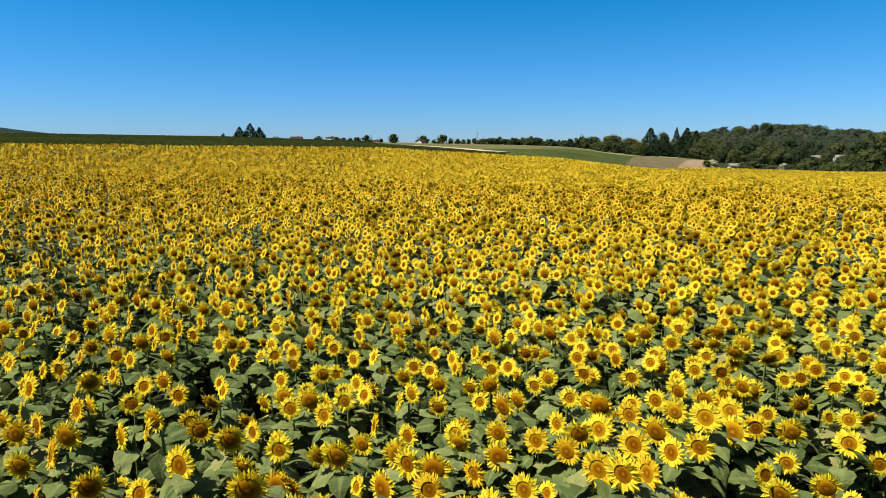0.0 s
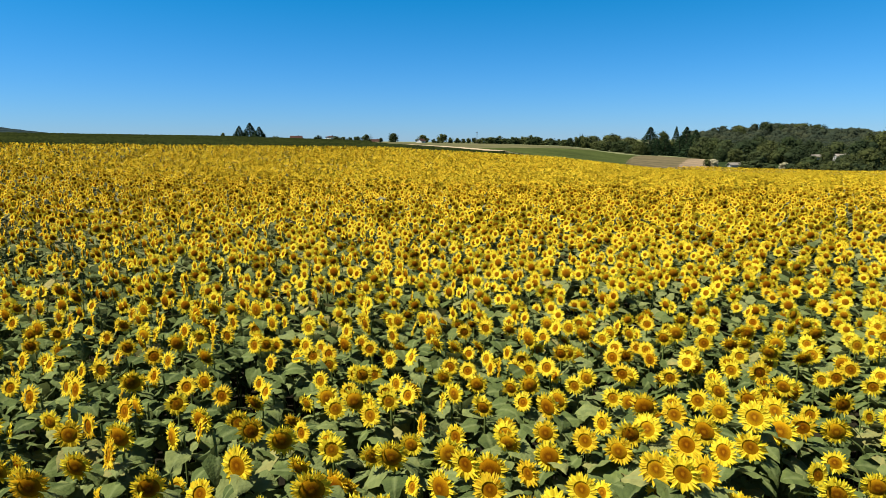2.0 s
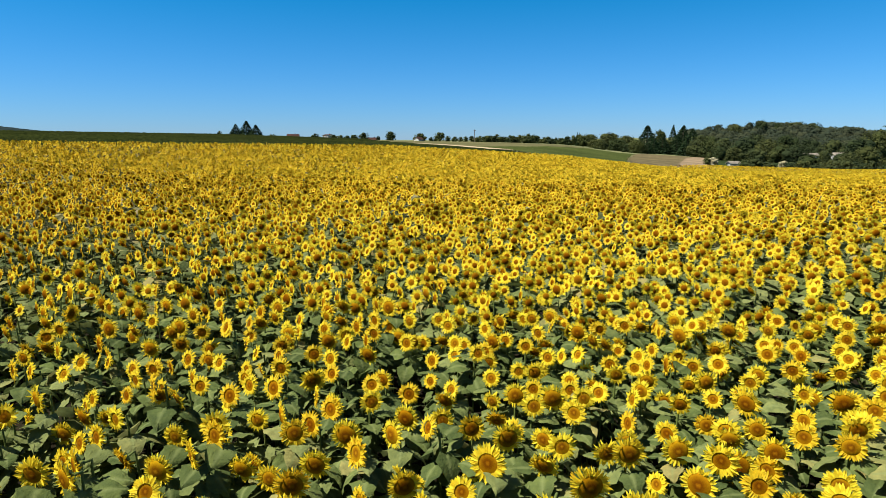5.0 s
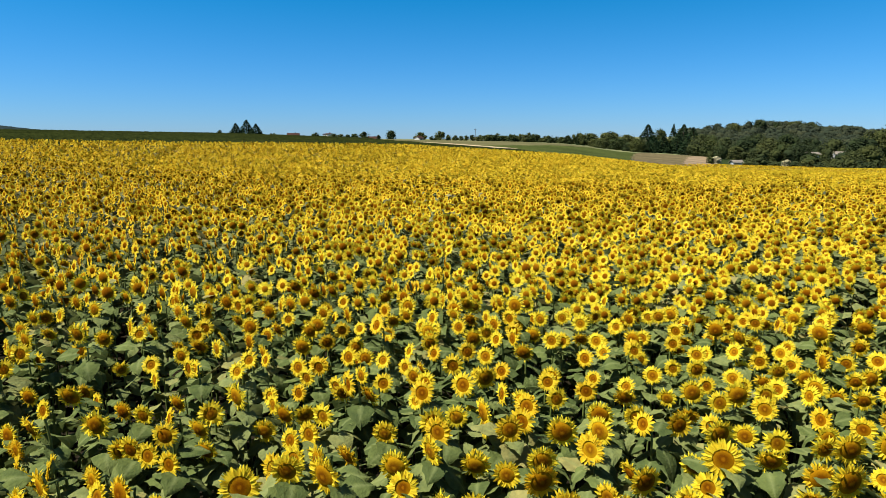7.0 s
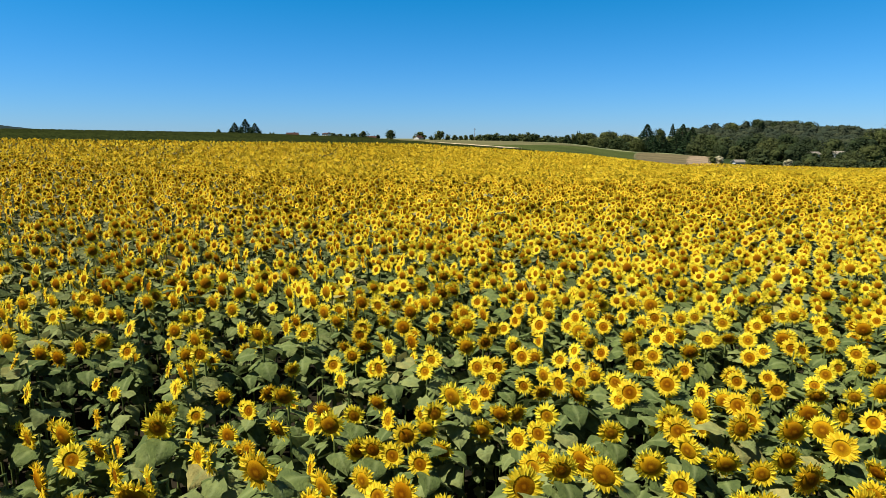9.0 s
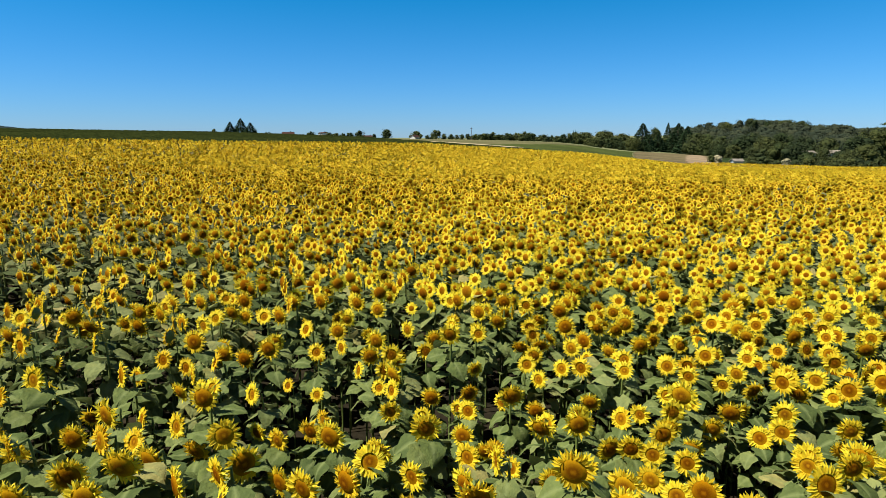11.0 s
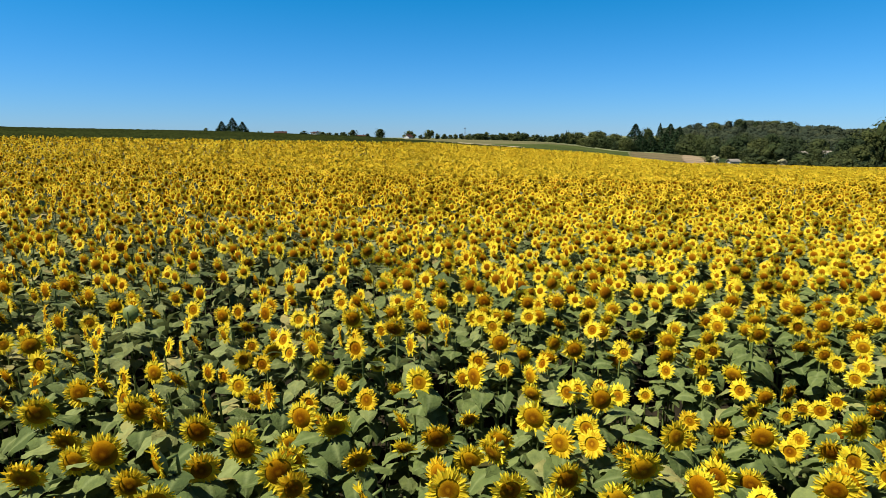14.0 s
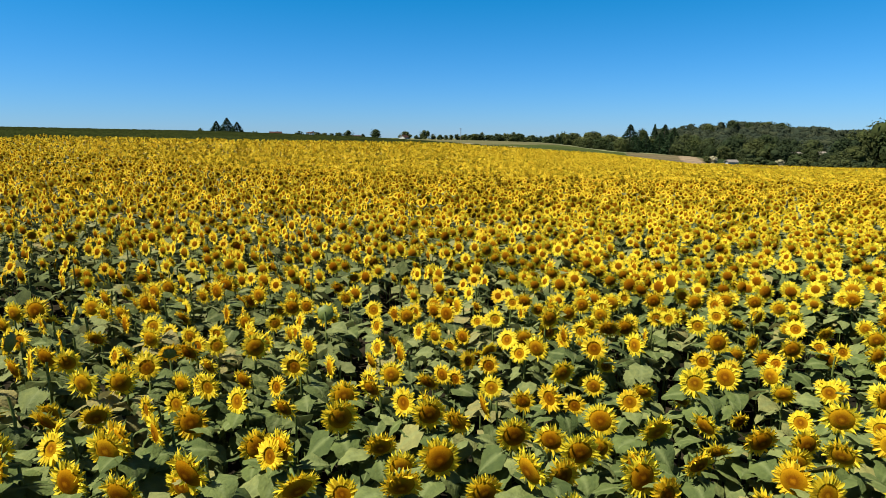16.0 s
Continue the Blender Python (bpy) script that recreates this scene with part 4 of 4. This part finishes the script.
def conifer(seed, count):
    rng = np.random.default_rng(seed)
    v, f = tube([(0, 0, -0.02), (0, 0, 0.5), (0, 0, 0.99)], [0.022, 0.014, 0.002], 6)
    trunk = mesh_of("trunk", v, f, [BARK])
    z = 0.06 + 0.93 * rng.random(count) ** 1.25
    a = rng.uniform(0, 6.283, count)
    layer = 0.84 + 0.16 * np.abs(np.sin(z * 38 + 2 * np.sin(a * 2)))
    reach = 0.27 * (1 - z) ** 0.86 * layer + 0.003
    r = reach * rng.uniform(0.45, 1.05, count)
    p = np.stack([r * np.cos(a), r * np.sin(a), z - 0.25 * r], 1)
    out = np.stack([np.cos(a), np.sin(a), np.full(count, -0.4)], 1) + rng.normal(0, 0.3, (count, 3))
    cross = np.cross(out, rng.standard_normal((count, 3)))
    cross /= np.linalg.norm(cross, axis=1)[:, None]
    s = (0.036 * (1.15 - 0.75 * z) * rng.uniform(0.6, 1.2, count))[:, None]
    v = np.stack([p - out * s, p - cross * s * 0.5, p + out * s, p + cross * s * 0.5], 1).reshape(-1, 3)
    crown = mesh_of("crown", v, np.arange(count * 4).reshape(-1, 4), [NEEDLE], smooth=False, extra={"rnd": np.repeat(rng.random(count) * 0.7, 4)})
    return trunk, crown


BROAD = [broadleaf(60 + i, 2300, 0.036, 12) for i in range(5)]
SMALL = [broadleaf(60 + i, 480, 0.055, 9) for i in range(5)]
FIRS = [conifer(80 + i, 2300) for i in range(3)]
tree_rng = np.random.default_rng(7)


def tree(kinds, bearing, y, height, wide, label, group="", category="tree", top=None):
    """A tree in the given side direction and distance; top: the skyline mark of its tip, instead of a height."""
    trunk, crown = kinds[int(tree_rng.integers(0, len(kinds)))]
    x = side(bearing) * y
    low = float(ground_height(x, y))
    if top is not None:
        height = max(EYE + float(horizon_line(top)) * y - low, 4.0) * 1.13
    base = new("conifer_tree" if kinds is FIRS else "tree")
    part("trunk", trunk, base)
    part("crown", crown, base)
    base.matrix_basis = pose(x, y, low - 0.12 * height, 0, 0, float(tree_rng.uniform(0, 360)))
    base.scale = (wide, wide, height)
    return tagged(base, label, category, group)


def metres(bearing, distance):
    return bearing * distance / 1045


for bearing, h, w in ((425, 24, 16), (444, 30, 19), (460, 23, 16)):
    d = 600 if bearing != 444 else 612
    tree(FIRS, bearing, d, 0, metres(w * 4.0, d), "dark spruce in a small clump on the ridge", "spruces on the ridge", top=248 - h)
for bearing, h, w in ((396, 17, 7), (486, 11, 4), (491, 9, 4), (564, 12, 12), (596, 10, 13), (608, 9, 9), (619, 7, 8), (633, 10, 12), (649, 14, 16), (674, 6, 5), (696, 16, 18),
                 (747, 13, 19), (768, 4, 7), (782, 15, 17), (797, 8, 9), (809, 7, 9), (819, 6, 7), (829, 7, 9), (840, 8, 8)):
    tree(SMALL, bearing, 560, 0, metres((w + 2) * 1.25, 560), "lone dark green tree on the skyline", "skyline trees", top=252.5 - h)
for i in range(34):
    bearing = 850 + i * 5.8 + tree_rng.uniform(-3, 3)
    tip = np.interp(bearing, [850, 872, 900, 930, 960, 1000, 1040], [245, 240, 244, 239, 245, 245, 241]) + tree_rng.uniform(-1, 5)
    tree(SMALL, bearing, 540 + tree_rng.uniform(-25, 25), 0, metres(tree_rng.uniform(15, 24), 540), "dark green hedgerow tree behind the stubble", "hedgerow trees", top=tip)
for bearing, top, bottom, d, w in ((1048, 241, 266, 560, 34), (1083, 238, 270, 550, 42), (1112, 243, 274, 530, 36), (1068, 250, 270, 500, 26), (1130, 250, 278, 480, 28),
                              (1060, 251, 268, 520, 30), (1098, 250, 272, 510, 34), (1121, 257, 276, 490, 28), (1141, 258, 279, 480, 22)):
    tree(BROAD, bearing, d, 0, metres(w * 1.2, d), "rounded broadleaf tree beside the maize", "valley trees", top=top)
for bearing, top, bottom, d, w in ((1150, 226, 283, 530, 30), (1196, 225, 283, 550, 15), (1163, 250, 283, 500, 22), (1214, 226, 283, 540, 28), (1231, 231, 285, 530, 26),
                              (1178, 246, 283, 500, 26), (1203, 243, 283, 500, 26), (1152, 254, 283, 480, 15), (1222, 248, 284, 480, 24)):
    tree(FIRS, bearing, d, 0, metres(w * 3.7, d), "tall dark conifer among the valley trees", "valley conifers", top=top)
for bearing, top, bottom, d, w in ((1172, 232, 283, 540, 26), (1185, 250, 283, 525, 40), (1165, 258, 283, 505, 30), (1207, 256, 283, 515, 36), (1241, 252, 284, 500, 36), (1247, 241, 284, 440, 48), (1288, 247, 292, 380, 40), (1275, 262, 296, 300, 22), (1322, 247, 293, 340, 54), (1362, 248, 297, 310, 46),
                              (1386, 258, 299, 300, 38), (1415, 260, 300, 290, 42), (1302, 264, 295, 310, 34), (1442, 277, 302, 270, 42), (1467, 268, 303, 260, 26), (1496, 276.5, 304, 265, 42),
                              (1526, 246, 305, 280, 60), (1557, 232, 306, 290, 60), (1604, 211, 306, 290, 76), (1541, 262, 306, 250, 50), (1342, 268, 298, 290, 36), (1398, 240, 290, 430, 44),
                              (1436, 248, 292, 420, 44), (1264, 244, 288, 430, 40), (1345, 240, 288, 430, 44), (1480, 250, 294, 400, 46), (1640, 214, 306, 280, 64), (1510, 272, 305, 235, 40)):
    tree(BROAD, bearing, d, 0, metres(w * 1.15, d), "broadleaf tree in the wooded valley", "valley trees", top=top)
for bearing in (1026, 1030):
    tree(FIRS, bearing, 535, 0, metres(11, 535), "slim dark poplar-like tree in the hedgerow", "hedgerow trees", top=238)
for bearing, top, w in ((1308, 223, 24), (1352, 216, 25), (1384, 221, 16), (1420, 219, 34), (1446, 221, 30)):
    tree(BROAD, bearing, 985, 0, metres(w * 1.15, 985), "tall rounded tree on the crest of the hill", "hill trees", top=top)
PALE_LEAF = make_leaf("pale_leaf", [(0.0, (0.14, 0.14, 0.07)), (1.0, (0.34, 0.31, 0.20))], 0.8, 0.05)
pale_trunk, pale_crown = broadleaf(71, 700)
pale_crown.materials[0] = PALE_LEAF
tree([(pale_trunk, pale_crown)], 1264, 226, 3.9, 4.6, "pale flowering bush beside the sandy patch", "", "bush")
tree([(pale_trunk, pale_crown)], 1391, 226, 3.5, 4.6, "low pale bush in a gap of the hedge", "", "bush")
tree(SMALL, 1252, 226, 3.6, 3.4, "dark green bush beside the sandy patch", "hedge bushes", "bush")
for i in range(32):
    bearing = 1284 + i * 10.5 + tree_rng.uniform(-4, 4)
    d = 170.0
    for k in range(6):
        d = float(last_plants(side(bearing) * d)) + 3
    d += tree_rng.uniform(0, 16)
    if bearing < 1307 or 1368 < bearing < 1401:            # gaps before the shed and the second pale bush
        continue
    tree(SMALL, bearing, d, tree_rng.uniform(2.6, 5.4), tree_rng.uniform(4.5, 7), "dense green hedge bush at the field edge", "hedge bushes", "bush")


def woods(name, seed, count, cards, size, tall, x0, x1, y0, y1, keep, label):
    rng = np.random.default_rng(seed)
    batches = []
    for k in range(4):
        r2 = np.random.default_rng(seed + 10 + k)
        up = r2.uniform(0.30, 0.72, 12)
        ring = np.arange(12) * 2.4 + r2.uniform(-0.4, 0.4, 12)
        wide = 0.34 * np.sqrt(np.clip(1 - ((up - 0.38) / 0.45) ** 2, 0.05, 1)) * r2.uniform(0.6, 1.1, 12)
        centres = np.concatenate([[(0, 0, 0.40), (0, 0, 0.62)], np.stack([wide * np.cos(ring), wide * np.sin(ring), up], 1)])
        v, f = crown_of(r2, centres, np.concatenate([[0.42, 0.34], r2.uniform(0.16, 0.25, 12)]), 2, cards, size, 0.95)
        t = (v, [tuple(q) for q in f], [0] * len(f), np.zeros(len(v)))
        n = count // 4
        x, y = rng.uniform(x0, x1, n), rng.uniform(y0, y1, n)
        ok = keep(x, y)
        x, y = x[ok], y[ok]
        batches.append((t, x, y, ground_height(x, y) - 3.5, rng.uniform(0, 6.28, len(x)), rng.uniform(*tall, len(x)), rng.random(len(x)) * 0.8))
    return tagged(mass(name, batches, [HAZED_WOODS_LEAF]), label, "woods", kind="stuff")


# Added dark sheets: shade under the trees as colour, hiding the pale meadow.
TREE_SHADE = make_plain("tree_shade", (0.016, 0.026, 0.010), (0.030, 0.044, 0.016), 0.06, 1.0, 0.0, 0.0, 0, 0.02)
shade = sheet("tree_shade", np.linspace(110, 1300, 140), np.linspace(540, 1400, 120), TREE_SHADE, 2.5,
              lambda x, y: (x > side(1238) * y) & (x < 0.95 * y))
tagged(shade, "dark sheet added for the shade below the far woods", "undergrowth", kind="structure")
verge = sheet("hedge_shade", np.linspace(78, 520, 160), np.linspace(172, 580, 110), TREE_SHADE, 0.2,
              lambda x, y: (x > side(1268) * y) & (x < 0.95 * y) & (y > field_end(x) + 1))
tagged(verge, "dark sheet added for the shade along the hedge, over pale grass", "undergrowth", kind="structure")
woods("valley_woods", 31, 560, 300, 0.058, (13, 22), 180, 640, 430, 760, lambda x, y: (x > side(1240) * y) & (x < side(1540) * y), "dense mixed woods on the valley side")
woods("hill_woods", 21, 560, 130, 0.074, (15, 24), 330, 900, 790, 1140, lambda x, y: (x > side(1215) * y) & (x < 0.85 * y), "dense mixed woods over the far hill")
# blue of the distant haze is painted into the forest colour
RIDGE = make_plain("hazed_forest", (0.012, 0.021, 0.024), (0.024, 0.036, 0.036), 0.03, 1.0, 0.0, 0.0, 0, 0.01)
ridge = sheet("ridge_forest", np.linspace(-3200, -1700, 140), np.linspace(1900, 3400, 60), RIDGE, 12.0)
tops = np.random.default_rng(15)
for vert in ridge.data.vertices:                           # uneven tree tops
    vert.co.z += tops.uniform(-4, 4)
tagged(ridge, "far forested ridge on the skyline", "forest", kind="structure")


# ======== houses and a pole on the skyline ========
WALL = make_plain("white_plaster", (0.50, 0.48, 0.44), (0.60, 0.58, 0.54), 0.8, 0.9, 0.1, 0.0, 0, 0.2)
ROOF = make_plain("red_roof_tile", (0.034, 0.016, 0.012), (0.058, 0.028, 0.021), 1.5, 0.9, 0.1, 0.0, 0, 0.3)
GREY = make_plain("grey_sheet", (0.13, 0.115, 0.09), (0.20, 0.175, 0.14), 0.7, 0.7, 0.2, 0.0, 0, 0.3)
WOOD = make_plain("grey_pole_wood", (0.10, 0.08, 0.06), (0.17, 0.14, 0.11), 3.0, 0.9, 0.1, 0.0, 0, 0.5)
GLASS = make_plain("dark_window", (0.03, 0.035, 0.04), (0.05, 0.055, 0.06), 1.0, 0.2, 0.5, 0.0, 0)


def box(x0, x1, y0, y1, z0, z1):
    v = np.array([(x, y, z) for z in (z0, z1) for y in (y0, y1) for x in (x0, x1)], float)
    return v, [(0, 2, 3, 1), (4, 5, 7, 6), (0, 1, 5, 4), (1, 3, 7, 5), (3, 2, 6, 7), (2, 0, 4, 6)]


def house(name, bearing, d, width, depth, eaves, ridge_z, turn, roof, label, category="house", top=None):
    x = side(bearing) * d
    base = new(name)
    z = float(ground_height(x, d)) if top is None else EYE + float(horizon_line(top)) * d - ridge_z
    base.matrix_basis = pose(x, d, z, 0, 0, turn)
    w, q = width / 2, depth / 2
    v = np.array([(-w, -q, -4), (w, -q, -4), (w, q, -4), (-w, q, -4), (-w, -q, eaves), (w, -q, eaves), (w, q, eaves), (-w, q, eaves), (-w, 0, ridge_z), (w, 0, ridge_z)], float)
    f = [(0, 1, 5, 4), (2, 3, 7, 6), (1, 2, 6, 9, 5), (3, 0, 4, 8, 7)]
    wall = part("wall", mesh_of("wall", v, f, [WALL], smooth=False), base)
    e, t = 0.5, 0.25
    drop = (ridge_z - eaves) / q * e
    slope = [(-w - e, -q - e, eaves - drop), (w + e, -q - e, eaves - drop), (w + e, 0, ridge_z), (-w - e, 0, ridge_z), (w + e, q + e, eaves - drop), (-w - e, q + e, eaves - drop)]
    v = np.array(slope + [(a, b, c + t) for a, b, c in slope], float)
    f = [(6, 7, 8, 9), (9, 8, 10, 11), (1, 0, 3, 2), (2, 3, 5, 4), (0, 1, 7, 6), (4, 5, 11, 10), (1, 2, 8, 7), (2, 4, 10, 8), (3, 0, 6, 9), (5, 3, 9, 11)]
    top = part("roof", mesh_of("roof", v, f, [roof], smooth=False), base)
    if category == "house":
        v, f = box(w * 0.3, w * 0.3 + 0.7, -0.35, 0.35, ridge_z - 0.8, ridge_z + 0.9)
        part("chimney", mesh_of("chimney", v, f, [ROOF], smooth=False), top)
        for k in range(3):
            cx = -w + width * (k + 0.5) / 3
            v, f = box(cx - 0.5, cx + 0.5, -q - 0.06, -q + 0.1, eaves - 2.0, eaves - 0.7)
            part("window", mesh_of("window", v, f, [GLASS], smooth=False), wall)
    return tagged(base, label, category)


house("farmhouse", 525, 590, 11, 8, 2.8, 6.0, 8, ROOF, "low house with a red tiled roof behind the crop", top=242.5)
house("house", 587, 580, 8, 8, 5.8, 6.6, -42, ROOF, "white house with a flat brown roof beside trees", top=242.8)
house("house", 745, 548, 8, 6, 2.6, 4.4, 62, ROOF, "white gabled house with a brown roof under a tree", top=247.6)
house("house", 665, 585, 9, 7, 2.2, 4.2, 5, ROOF, "low brown-roofed house behind the crop", top=248.5)
house("barn", 1440, 345, 9, 6, 2.4, 3.8, 10, GREY, "pale metal-roofed barn among the trees", "barn", top=276.5)
house("barn", 1491, 350, 6, 6, 2.4, 3.8, -12, GREY, "small pale barn among the trees", "barn", top=275.5)
house("garden_shed", 1301, 232, 3.6, 2.6, 1.9, 2.6, 6, GREY, "small pale shed in a gap of the hedge", "shed", top=291)

pole_x = side(844) * 520
pole = new("power_pole")
pole.matrix_basis = pose(pole_x, 520, float(ground_height(pole_x, 520)), 0, 0, 20)
v, f = tube([(0, 0, -0.5), (0, 0, 5), (0, 0, 10.5)], [0.30, 0.26, 0.22], 8)
part("mast", mesh_of("mast", v, f, [WOOD]), pole)
v, f = box(-1.1, 1.1, -0.12, 0.12, 9.4, 9.65)
arm = part("crossarm", mesh_of("crossarm", v, f, [WOOD], smooth=False), pole)
for k in (-0.9, 0.0, 0.9):
    v, f = tube([(k, 0, 9.65), (k, 0, 10.0)], [0.12, 0.09], 6)
    part("insulator", mesh_of("insulator", v, f, [GREY]), arm)
tagged(pole, "tall wooden power pole with a crossarm on the skyline", "power pole")
